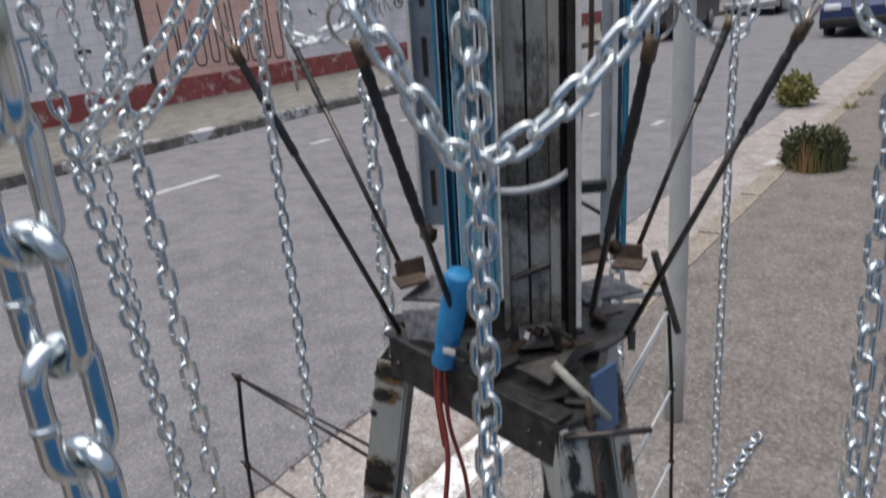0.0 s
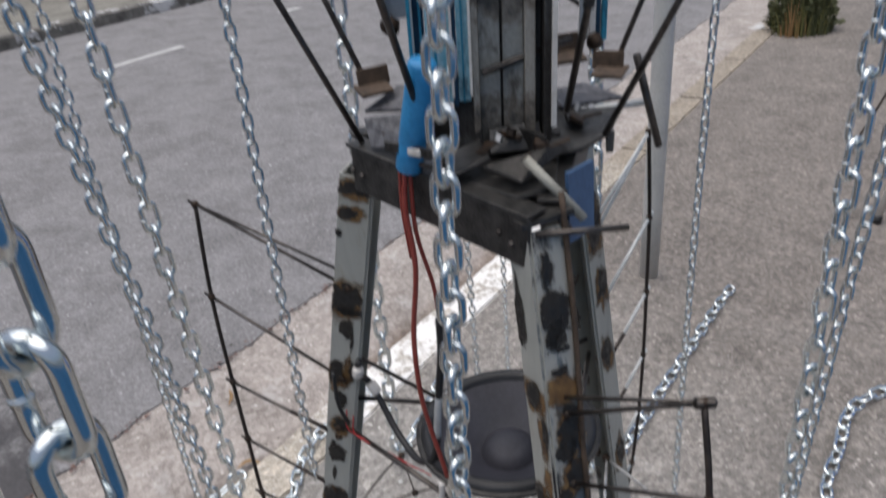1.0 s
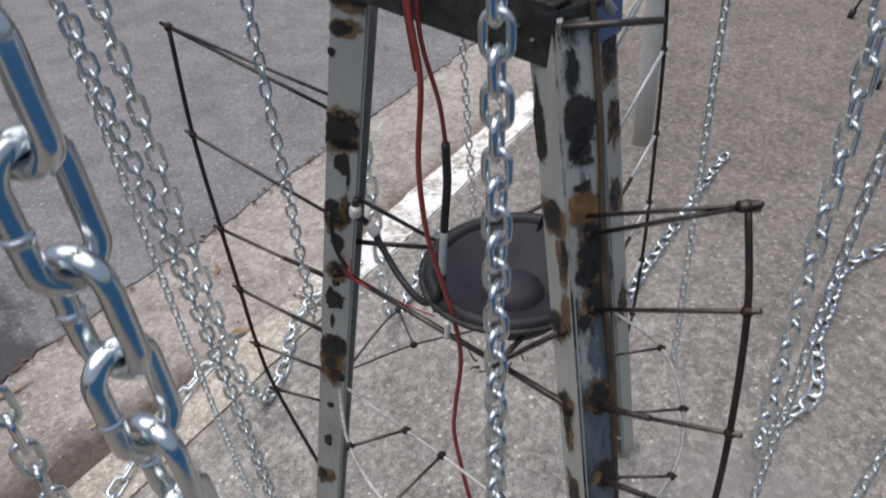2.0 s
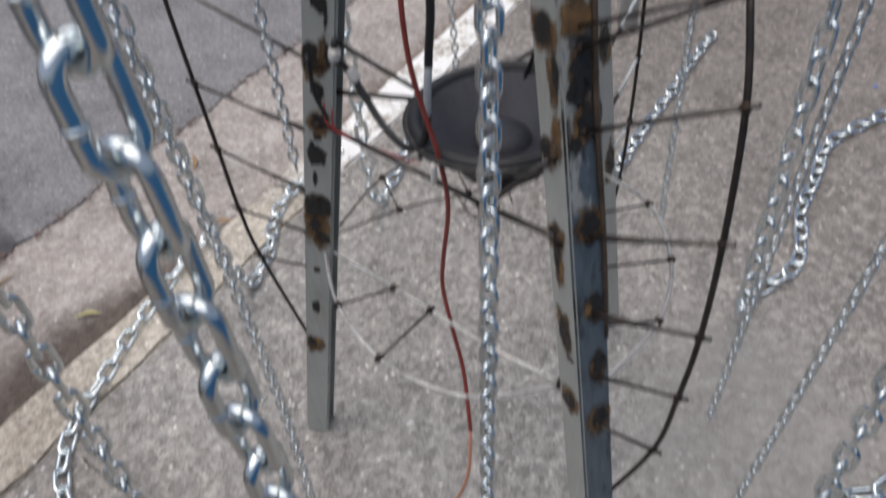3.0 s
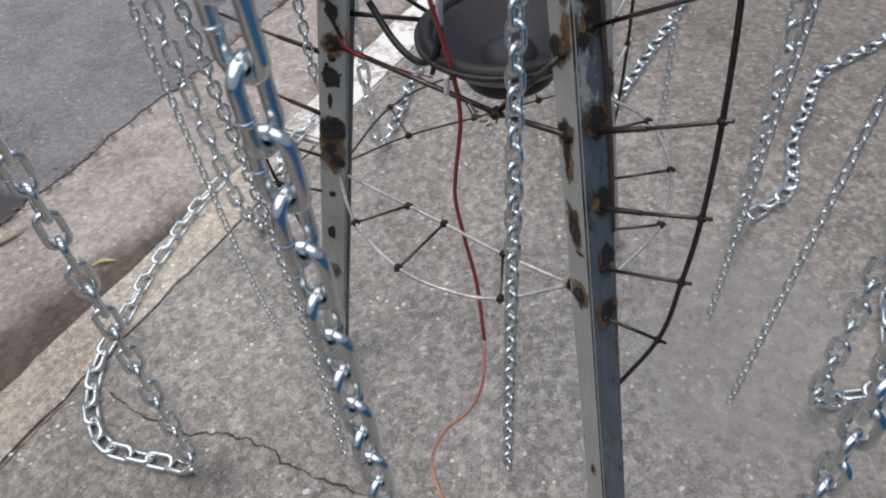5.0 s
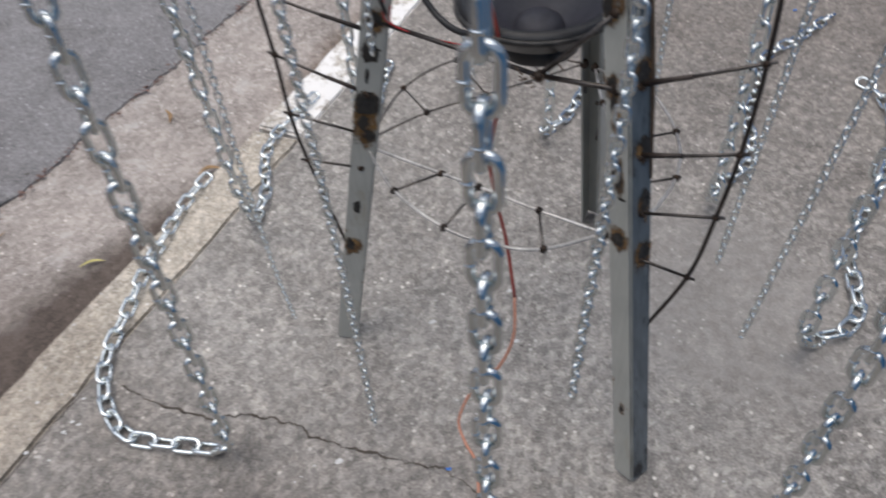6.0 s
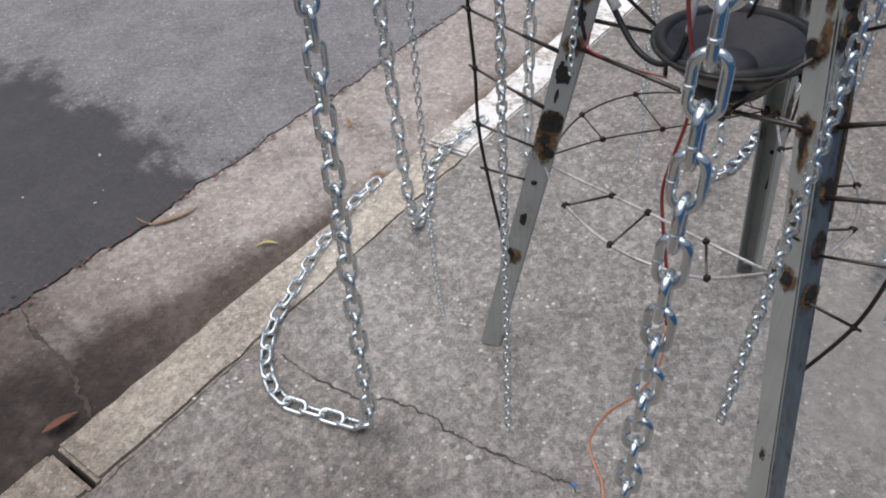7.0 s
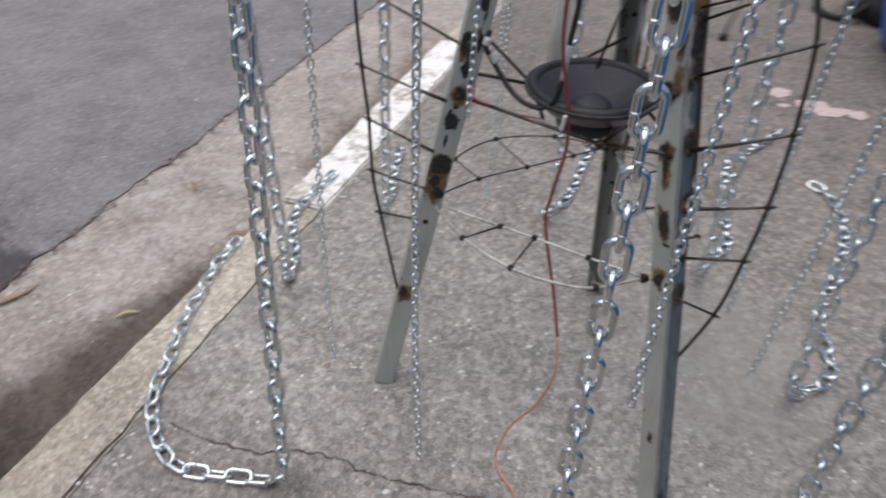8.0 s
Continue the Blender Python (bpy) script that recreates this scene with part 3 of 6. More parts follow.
bm = bmesh.new()
strip(bm, [(-60, 0), (-8, 0), (-2, 0), (KERB_IN, 0)], -40, 90, 5)
pavement = structure("pavement", bm, M_SIDEWALK, "worn grey concrete pavement with cracks and pale grit")
bm = bmesh.new()
strip(bm, [(KERB_OUT - 0.02, -0.06), (KERB_OUT + 0.02, -0.058), (KERB_OUT + 0.12, -0.045), (GUTTER_OUT, -0.014), (GUTTER_OUT + 0.06, -0.016)], -40, 90, 2)
structure("gutter", bm, M_GUTTER, "shallow pale concrete gutter with a wet streak along the kerb")
bm = bmesh.new()
strip(bm, [(GUTTER_OUT - 0.003, -0.06), (GUTTER_OUT, -0.008)] + [(a, road_z(a)) for a in (1.9, 3, 5, 7, FAR_KERB)], -12, 40, 0.02, 0.026)
road = structure("road", bm, M_ASPHALT, "worn grey asphalt road with pale grit and dark stains")
bm = bmesh.new()
zf = road_z(FAR_KERB)
strip(bm, [(FAR_KERB, zf - 0.05), (FAR_KERB + 0.01, zf + 0.11), (FAR_KERB + 0.14, zf + 0.12), (FAR_WALL + 0.3, zf + 0.14), (90, zf + 0.2)], -40, 90, 2)
structure("far_pavement", bm, M_FARPAVE, "grey concrete pavement across the road")
bm = bmesh.new()
strip(bm, [(FAR_KERB - 0.16, road_z(FAR_KERB) - 0.02), (FAR_KERB - 0.155, zf + 0.10), (FAR_KERB - 0.13, zf + 0.122), (FAR_KERB + 0.02, zf + 0.124), (FAR_KERB + 0.025, zf + 0.05)], -20, 40, 0.15, 0.02)
structure("far_kerb", bm, M_FARKERB, "dirty old kerb across the road with rests of white paint")
# kerb stones, each a piece of its own
kerb = thing("kerb", "row of old worn concrete kerb stones along the gutter", "kerb", street(1.26, 0, -0.15))
kerb["kind"] = "structure"
TURN = Matrix.Rotation(math.atan2(U.y, U.x), 4, "Z")


def stone(length):
    bm = bmesh.new()
    box(bm, Matrix(), length, KERB_OUT - KERB_IN - 0.004, 0.16)
    bmesh.ops.subdivide_edges(bm, edges=[e for e in bm.edges if abs((e.verts[0].co - e.verts[1].co).x) > 0.1], cuts=26, use_grid_fill=True)
    bmesh.ops.bevel(bm, geom=[e for e in bm.edges if len(e.link_faces) == 2 and e.calc_face_angle(0) > 0.5], offset=0.009, segments=2, affect="EDGES")
    for v in bm.verts:
        v.co += Vector((0, 0.006, 0.004)) * noise.noise(v.co * 14 + Vector((length * 50, 0, 0))) + Vector((0, 0.004, 0.003)) * noise.noise(v.co * 47)
    return bm


s0, count = -0.125 - 14 * 0.98, -10
while s0 < 32:
    ln = {4: 1.385, 5: 1.54}.get(count, 0.98)
    ob = part("kerb_stone", stone(ln - 0.014), M_KERB_WHITE if count == 5 else M_KERB, kerb, "kerb stone splashed with white paint" if count == 5 else "", smooth=False)
    ob.matrix_basis = Matrix.Translation(street((KERB_IN + KERB_OUT) / 2, s0 + ln / 2, -0.078)) @ TURN
    s0 += ln
    count += 1


# cracks: narrow dark grooves in the slab
def crack(name, pts, width, mat, label):
    bm = bmesh.new()
    line = smooth_line([(x, y, 0.0016) for x, y in pts], 22)
    left, right = [], []
    for i, p in enumerate(line):
        t = (line[min(i + 1, len(line) - 1)] - line[max(i - 1, 0)]).normalized()
        o = Vector((-t.y, t.x, 0))
        j = noise.noise(p * 38) * 0.009 + noise.noise(p * 130) * 0.005
        w = width * max(0.12, 0.55 + 0.9 * noise.noise(p * 17 + Vector((3, 1, 7))) + 0.6 * noise.noise(p * 90)) * min(1, (len(line) - i) / 14)
        left.append(bm.verts.new(p + o * (j + w)))
        right.append(bm.verts.new(p + o * (j - w)))
    for i in range(len(line) - 1):
        bm.faces.new((left[i], right[i], right[i + 1], left[i + 1]))
    bmesh.ops.recalc_face_normals(bm, faces=bm.faces)
    ob = structure(name, bm, mat, label)
    return ob


crack("crack", [(-0.72, 0.895), (-0.65, 0.84), (-0.53, 0.765), (-0.45, 0.752), (-0.37, 0.72), (-0.30, 0.66), (-0.22, 0.617), (-0.13, 0.567), (-0.07, 0.54), (0.0, 0.47), (0.12, 0.40)], 0.0032, M_CRACK, "ragged dark crack across the concrete slab")
crack("crack", [street(KERB_IN - 0.006, v).xy for v in (-2.0, -1.2, -0.5, -0.1, 0.2, 0.45)], 0.0020, M_CRACK, "dark joint between slab and kerb")
crack("crack", [(0.62, 0.2), (0.50, 0.05), (0.40, -0.15)], 0.003, M_CRACK, "dark crack in the concrete slab")
joint = crack("gutter_joint", [street(a, 0.0 + 0.20 * (a - 1.41) + 0.010 * math.sin(a * 17)).xy for a in (1.36, 1.45, 1.55, 1.65, 1.75, 1.85)], 0.009, M_CRACK, "dark joint across the gutter")
for v in joint.data.vertices:
    across = Vector((v.co.x, v.co.y, 0)).dot(N)
    v.co.z = (-0.058 + max(0.0, across - 1.365) * 0.13 if across < 1.465 else -0.045 + (across - 1.465) * 0.0785) + 0.003

# road markings: short worn dashes
for a, s1, s2, w in ((5.95, 3.70, 4.46, 0.05), (6.12, 5.9, 6.2, 0.05), (6.0, 7.4, 7.8, 0.05), (3.85, 8.45, 8.72, 0.04), (2.95, 8.2, 8.5, 0.04)):
    bm = bmesh.new()
    q = [bm.verts.new(street(a + da, s, road_z(a + da) + 0.004)) for da, s in ((-w, s1), (-w, s2), (w, s2), (w, s1))]
    bm.faces.new(q)
    bmesh.ops.recalc_face_normals(bm, faces=bm.faces)
    structure("road_marking", bm, M_ROADPAINT, "short worn white dash painted on the road")
bm = bmesh.new()
bm.faces.new([bm.verts.new(street(a, s, road_z(a) + 0.004)) for a, s in ((6.55, 1.9), (6.2, 2.05), (6.12, 2.72), (6.5, 2.62))])
bmesh.ops.recalc_face_normals(bm, faces=bm.faces)
structure("road_marking", bm, M_YELLOW, "worn yellow mark painted on the road")

# ---- walls across the road ----
ZW = zf + 0.13


def wall_run(name, s1, s2, mat, label, height=3.0):
    bm = bmesh.new()
    box(bm, Matrix.Translation(street(FAR_WALL + 0.1, (s1 + s2) / 2, ZW + height / 2)) @ TURN, s2 - s1, 0.2, height)
    wall = structure(name, bm, mat, label)
    bm = bmesh.new()
    box(bm, Matrix.Translation(street(FAR_WALL - 0.012, (s1 + s2) / 2, ZW + 0.2)) @ TURN, s2 - s1, 0.03, 0.42, 0.006)
    ob = part("skirting", bm, M_REDBAND, wall, "faded red painted base band", smooth=False)
    return wall


wall_a = wall_run("wall_white", -30, 7.35, M_WALLWHITE, "white painted block wall with faded graffiti and a red base")
wall_b = wall_run("wall_pink", 7.40, 10.4, M_WALLPINK, "pink painted wall with black line graffiti and a red base")
wall_c = wall_run("wall_scribbled", 10.42, 40, M_WALLWHITE, "white wall with dark scribbles and a red base")
bm = bmesh.new()
box(bm, Matrix.Translation(street(FAR_WALL - 0.02, 7.375, ZW + 1.7)) @ TURN, 0.07, 0.06, 2.6)
structure("wall_joint", bm, M_CRACK, "dark gap between two walls")


def stroke(wall, pts, r, mat, label=""):
    """A painted line on a wall: rows of (along, height)."""
    bm = bmesh.new()
    line = smooth_line([street(FAR_WALL - 0.004, s, ZW + z) for s, z in pts], 5) if len(pts) > 2 else [street(FAR_WALL - 0.004, s, ZW + z) for s, z in pts]
    for i, p in enumerate(line[:-1]):
        q = line[i + 1]
        t = (q - p).normalized()
        o = N.cross(t) * r
        bm.faces.new([bm.verts.new(v) for v in (p - o, q - o, q + o, p + o)])
    bmesh.ops.recalc_face_normals(bm, faces=bm.faces)
    return part("graffiti_stroke", bm, mat, wall, label, smooth=False)


random.seed(5)
# pink wall: tall looping black letters-like outlines, unreadable
s = 7.75
while s < 10.3:
    w, h0, h1 = random.uniform(0.14, 0.26), random.uniform(0.50, 0.62), random.uniform(1.35, 1.75)
    stroke(wall_b, [(s, h1), (s + random.uniform(-0.02, 0.02), (h0 + h1) / 2), (s, h0 + 0.06), (s + w * 0.5, h0), (s + w, h0 + 0.08), (s + w, h1 - random.uniform(0, 0.5))], 0.016, M_GRAF_BLACK)
    if random.random() < 0.6:
        stroke(wall_b, [(s, h1), (s + w * 0.6, h1 + 0.05), (s + w, h1 - 0.05)], 0.016, M_GRAF_BLACK)
    s += w + random.uniform(0.06, 0.16)
# white wall: blue upright strokes and a faint red scribble
for i in range(7):
    s = 4.55 + 0.2 * i
    stroke(wall_a, [(s, 0.55 + 0.1 * (i % 2)), (s + 0.02, 0.9), (s + 0.01, 1.25 + 0.05 * (i % 3))], 0.02, M_GRAF_BLUE)
stroke(wall_a, [(4.5, 1.25), (4.9, 1.32), (5.3, 1.28), (5.8, 1.33)], 0.018, M_GRAF_BLUE)
for i in range(5):
    s, z = 5.0 + 0.5 * i, 1.55 + 0.1 * (i % 2)
    stroke(wall_a, [(s, z), (s + 0.12, z + 0.15), (s + 0.2, z - 0.05), (s + 0.34, z + 0.1)], 0.009, M_GRAF_RED)
stroke(wall_a, [(6.2, 1.02), (6.3, 1.04), (6.42, 1.02)], 0.03, M_GRAF_BLACK)
# far white wall: small dark scribbles
for i in range(26):
    s, z = random.uniform(10.7, 14.8), random.uniform(0.9, 1.9)
    stroke(wall_c, [(s, z), (s + random.uniform(-0.1, 0.1), z + random.uniform(0.1, 0.3)), (s + random.uniform(0.05, 0.25), z + random.uniform(-0.1, 0.2)), (s + random.uniform(0.1, 0.3), z + random.uniform(-0.1, 0.1))], 0.012, M_GRAF_BLACK)
post = thing("post", "thin grey steel post on the far pavement", "post", street(9.6, 9.0, zf + 0.12))
rod("shaft", street(9.6, 9.0, zf + 0.1), street(9.6, 9.0, zf + 1.2), 0.03, M_POLE, post)

# low blue block added unseen behind the camera, for blue reflections in the chains
M_REFLECTOR_BLUE = plain("blue_reflector_colour", (0.03, 0.15, 0.33), (0.06, 0.21, 0.42), 0.7, 0.0, 3.0, 0.2, 60.0)
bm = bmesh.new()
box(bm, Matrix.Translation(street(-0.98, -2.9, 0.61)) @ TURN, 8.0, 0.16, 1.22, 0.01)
structure("wall_near", bm, M_REFLECTOR_BLUE, "unseen low blue reflector added along the near side of the pavement")

# ---- the tripod tower ----
TOP = 1.17
LEGS = {"L": (Vector((-0.213, 0.925, 0)), Vector((0.05, 0.89, TOP))),
        "R": (Vector((0.282, 0.455, 0)), Vector((0.243, 0.70, TOP))),
        "B": (Vector((0.438, 1.128, 0)), Vector((0.311, 0.963, TOP)))}
CENTRE = Vector((0.185, 0.84, 0))
AXIS = Vector((0.21, 0.855, 0))
tower = thing("steel_tower", "welded steel tripod tower with burnt weld marks, standing on the pavement", "sculpture", CENTRE)
W = 0.045


def leg_axes(k):
    a, b = LEGS[k]
    d = (a - CENTRE)
    d.z = 0
    d.normalize()
    if k == "R":
        d = Matrix.Rotation(radians(12), 3, "Z") @ d
    t = (b - a).normalized()
    w = t.cross(d).normalized()
    return w.cross(t), w, t


def on_leg(k, z, out=0.0, side=0.0):
    """A point of a leg's axis at height z, moved outwards from the centre and to its side."""
    a, b = LEGS[k]
    d, w, t = leg_axes(k)
    return a + (b - a) * (z / TOP) + d * out + w * side


legs = {}
for k, (a, b) in LEGS.items():
    d, w, t = leg_axes(k)
    m = Matrix((d, w, t)).transposed().to_4x4()
    m.translation = (a + b) / 2 + Vector((0, 0, -0.006))
    bm = bmesh.new()
    ln = (b - a).length - 0.02
    # a rolled channel with lips: outside skin, two side walls and a slot on the inner side
    o, i = W / 2, W / 2 - 0.003
    ring = [(o, -o), (o, o), (-o, o), (-o, 0.0175), (-i, 0.0175), (-i, i), (i, i), (i, -i), (-i, -i), (-i, -0.0175), (-o, -0.0175), (-o, -o)]
    lo = [bm.verts.new((x, y, -ln / 2)) for x, y in ring]
    hi = [bm.verts.new((x, y, ln / 2)) for x, y in ring]
    n = len(ring)
    for q in range(n):
        bm.faces.new((lo[q], lo[(q + 1) % n], hi[(q + 1) % n], hi[q]))
    bm.faces.new(lo)
    bm.faces.new(hi)
    bmesh.ops.recalc_face_normals(bm, faces=bm.faces)
    bmesh.ops.bevel(bm, geom=[e for e in bm.edges if abs(e.verts[0].co.z - e.verts[1].co.z) > 0.5 and max(abs(e.verts[0].co.x), abs(e.verts[0].co.y)) > o - 1e-4 and min(abs(e.verts[0].co.x), abs(e.verts[0].co.y)) > o - 1e-4], offset=0.003, segments=2, affect="EDGES")
    bmesh.ops.transform(bm, matrix=m, verts=bm.verts)
    bm.normal_update()
    bm.faces.index_update()
    # the sky's blue on leg R's outer face is put into its colour
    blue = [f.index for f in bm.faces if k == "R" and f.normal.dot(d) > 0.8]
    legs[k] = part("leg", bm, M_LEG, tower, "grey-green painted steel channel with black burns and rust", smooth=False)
    legs[k].data.materials.append(M_LEG_SKYTINT)
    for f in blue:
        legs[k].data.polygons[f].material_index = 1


def scale_patch(k, face, z, u, w, h, seed, mat, lift, name, label="", rings=(0.1, 0.45, 0.8, 1.25)):
    """A ragged thin patch on one face of a leg. face: +-1 outer or inner, +-2 the sides."""
    d, wv, t = leg_axes(k)
    nrm, across = (d * face, wv) if abs(face) == 1 else (wv * (face / 2), d)
    c = on_leg(k, z) + nrm * (W / 2 + lift) + across * u
    bm = bmesh.new()
    edge = bm.verts.layers.float.new("edge")
    rows, n = [], 28
    for ring in range(4):
        row = []
        for q in range(n):
            a = 2 * math.pi * q / n
            r = (0.25, 0.55, 0.8, 1.0)[ring] * (1.5 + 0.6 * noise.noise(Vector((math.cos(a) * 1.7, math.sin(a) * 1.7, seed * 3.1))))
            x = max(-W / 2 + 0.001 - u, min(W / 2 - 0.001 - u, math.cos(a) * w * r))
            v = bm.verts.new(c + across * x + t * (math.sin(a) * h * r))
            v[edge] = rings[ring]
            row.append(v)
        rows.append(row)
    bm.faces.new(rows[0])
    for p, o in zip(rows, rows[1:]):
        for q in range(n):
            bm.faces.new((p[q], p[(q + 1) % n], o[(q + 1) % n], o[q]))
    bmesh.ops.recalc_face_normals(bm, faces=bm.faces)
    if bm.faces[:][0].normal.dot(nrm) < 0:
        bmesh.ops.reverse_faces(bm, faces=bm.faces)
    part(name, bm, mat, legs[k], label)


def burn(k, face, z, u, w, h, seed, rust=0.0):
    """A scorched weld mark; rust: how much larger the browned paint round it is, or below zero for brown alone."""
    if rust:
        g = abs(rust)
        scale_patch(k, face, z - 0.25 * h * (rust > 0), u * 0.6, max(w * g, 0.008), h * g, seed + 7, M_SCORCH, 0.0005, "scorch_mark", "heat-browned paint")
    if rust >= 0:
        scale_patch(k, face, z, u, w, h, seed, M_BURN, 0.0010, "burn_mark", rings=(0.95, 1.35, 1.75, 2.35))


# leg L, its broad side: height, offset across, half width, half height, rust
for n, mark in enumerate(((1.107, 0.005, 0.013, 0.007, 1.5), (1.077, 0.017, 0.005, 0.004, 0), (0.980, 0.002, 0.018, 0.022, 1.5), (0.962, -0.004, 0.017, 0.006, 0), (0.935, -0.001, 0.009, 0.016, 0), (0.913, -0.010, 0.0025, 0.012, 0),
                          (0.856, 0.010, 0.010, 0.015, 1.6), (0.868, -0.013, 0.004, 0.014, 1.6), (0.810, 0.001, 0.008, 0.013, 0), (0.764, -0.003, 0.011, 0.011, 1.6), (0.708, 0.001, 0.012, 0.015, 0), (0.727, 0.008, 0.003, 0.005, 0),
                          (0.667, 0.003, 0.003, 0.012, 0), (0.617, 0.001, 0.017, 0.019, 1.35), (0.575, 0.0, 0.018, 0.028, -1.3), (0.553, -0.008, 0.010, 0.010, 1.3), (0.578, 0.004, 0.008, 0.012, 0), (0.390, 0.002, 0.006, 0.014, 0), (0.292, 0.008, 0.008, 0.013, 1.8), (1.140, 0.0, 0.016, 0.010, 1.4))):
    burn("L", 2, *mark[:4], n + 1, mark[4])
# leg R, the outer face
for n, mark in enumerate(((1.115, -0.008, 0.006, 0.016, 0), (1.068, -0.001, 0.014, 0.025, 0), (1.045, -0.004, 0.012, 0.014, 0), (1.030, 0.004, 0.009, 0.004, 0), (1.008, -0.003, 0.008, 0.004, 0), (0.987, 0.0, 0.018, 0.015, -1.2), (0.942, 0.002, 0.012, 0.022, 1.4), (0.920, -0.006, 0.009, 0.014, 0),
                          (0.890, 0.004, 0.012, 0.014, 1.4), (0.867, -0.012, 0.007, 0.009, 0), (0.776, 0.003, 0.012, 0.013, 1.6), (0.671, 0.008, 0.010, 0.013, 1.5), (0.583, 0.007, 0.009, 0.019, 1.2), (0.502, 0.004, 0.011, 0.014, 1.6))):
    burn("R", 1, *mark[:4], n + 30, mark[4])
# leg R, the side towards the loudspeaker
for n, mark in enumerate(((1.062, -0.013, 0.007, 0.032, 0), (0.978, -0.003, 0.012, 0.012, 1.6), (0.938, 0.014, 0.005, 0.016, 1.6), (0.880, 0.016, 0.004, 0.012, -2.0), (0.856, -0.012, 0.008, 0.011, 1.8), (0.760, -0.008, 0.009, 0.009, 1.9), (0.727, -0.005, 0.004, 0.020, 1.3),
                          (0.631, -0.001, 0.008, 0.018, 1.3), (0.648, -0.012, 0.004, 0.006, -2.0), (0.596, 0.007, 0.006, 0.0022, 0), (0.528, 0.0, 0.011, 0.010, 1.8))):
    burn("R", -2, *mark[:4], n + 60, mark[4])
for n, (z, u, w, h) in enumerate(((1.02, 0.0, 0.014, 0.035), (0.9, 0.004, 0.011, 0.026), (0.77, -0.004, 0.012, 0.026), (0.52, 0.0, 0.011, 0.026))):
    burn("B", -2, z, u, w, h, n + 80, 1.4)
    burn("B", -1, z - 0.06, 0.012, 0.006, h * 0.7, n + 90)

# collar: three flanged beams between the leg tops, plates and clamps above them
UPZ = Vector((0, 0, 1))


def plate(name, a, b, thick, height, mat, parent, out=0.0, label="", bevel=0.0015):
    """An upright flat bar between two places."""
    a, b = Vector(a), Vector(b)
    t = (b - a).normalized()
    s = UPZ.cross(t).normalized()
    m = Matrix((t, s, t.cross(s))).transposed().to_4x4()
    m.translation = (a + b) / 2 + s * out
    bm = bmesh.new()
    box(bm, m, (b - a).length, thick, height, bevel)
    return part(name, bm, mat, parent, label, smooth=False)


def slab(name, corners, z, thick, mat, parent, label=""):
    """A flat plate with those corners."""
    bm = bmesh.new()
    f = bm.faces.new([bm.verts.new((x, y, z)) for x, y in corners])
    if f.normal.z < 0:
        f.normal_flip()
    up = bmesh.ops.extrude_face_region(bm, geom=[f])
    for v in up["geom"]:
        if isinstance(v, bmesh.types.BMVert):
            v.co.z += thick
    bmesh.ops.recalc_face_normals(bm, faces=bm.faces)
    return part(name, bm, mat, parent, label, smooth=False)


def tilted(name, corners, thick, mat, parent, label=""):
    """A flat plate through three or more corners in space, with softened edges."""
    bm = bmesh.new()
    f = bm.faces.new([bm.verts.new(c) for c in corners])
    f.normal_update()
    n = f.normal if f.normal.z > 0 else -f.normal
    up = bmesh.ops.extrude_face_region(bm, geom=[f])
    for v in up["geom"]:
        if isinstance(v, bmesh.types.BMVert):
            v.co += n * thick
    bmesh.ops.recalc_face_normals(bm, faces=bm.faces)
    bmesh.ops.bevel(bm, geom=bm.edges[:], offset=thick * 0.2, segments=1, affect="EDGES")
    return part(name, bm, mat, parent, label, smooth=False)


LIFT = {"L": 1.170, "R": 1.146, "B": 1.155}
for p, q in (("L", "R"), ("R", "B"), ("B", "L")):
    a, b = on_leg(p, LIFT[p], 0.0), on_leg(q, LIFT[q], 0.0)
    out = (a + b) / 2 - CENTRE
    out.z = 0
    out = out.normalized() * 0.024
    t = (b - a).normalized() * 0.026
    plate("collar_beam", a + out + t * (0.5 if p == "L" else -0.3), b + out + t * 0.3, 0.005, 0.054, M_BLACK, tower, label="black oily flat steel beam")
    plate("collar_flange", a + out * 0.55 + t * 0.3 + UPZ * 0.0295, b + out * 0.55 + t * 0.4 + UPZ * 0.0295, 0.028, 0.005, M_BLACK, tower)
    for e, sgn in ((a, 1), (b, -1)):
        for off in (0.014, 0.030):
            c = e + out * 1.1 + t / 0.026 * sgn * off + UPZ * random.uniform(-0.010, 0.006)
            blob("bolt", c, 0.0042, M_ROD, tower, flat=0.8, rough=0.15)
c, (d, w, t) = on_leg("R", 1.166), leg_axes("R")
slab("corner_plate", [(c + d * x * 0.034 + w * y * 0.030).xy for x, y in ((-1.3, -1), (0.7, -1), (0.7, 1), (-1.3, 1))], 1.164, 0.006, M_BLACK, tower)
# the deck round the column's foot: overlapping offcuts of plate
tilted("deck_plate", [(0.062, 0.868, 1.1905), (0.226, 0.702, 1.1835), (0.268, 0.722, 1.1835), (0.285, 0.84, 1.187), (0.245, 0.925, 1.190), (0.10, 0.925, 1.191)], 0.006, M_BLACK, tower, "black oily steel plate")
tilted("left_plate", [(0.066, 0.868, 1.226), (0.132, 0.836, 1.236), (0.138, 0.795, 1.208), (0.074, 0.836, 1.199)], 0.005, M_SPECKLED, tower, "dark speckled steel plate")
tilted("left_plate", [(0.058, 0.925, 1.216), (0.100, 0.955, 1.236), (0.148, 0.930, 1.238), (0.140, 0.885, 1.222)], 0.005, M_SPECKLED, tower, "dark speckled steel plate")
tilted("right_plate", [(0.284, 0.915, 1.220), (0.331, 0.95, 1.216), (0.374, 0.915, 1.204), (0.292, 0.862, 1.216)], 0.005, M_SPECKLED, tower, "dark speckled steel plate")
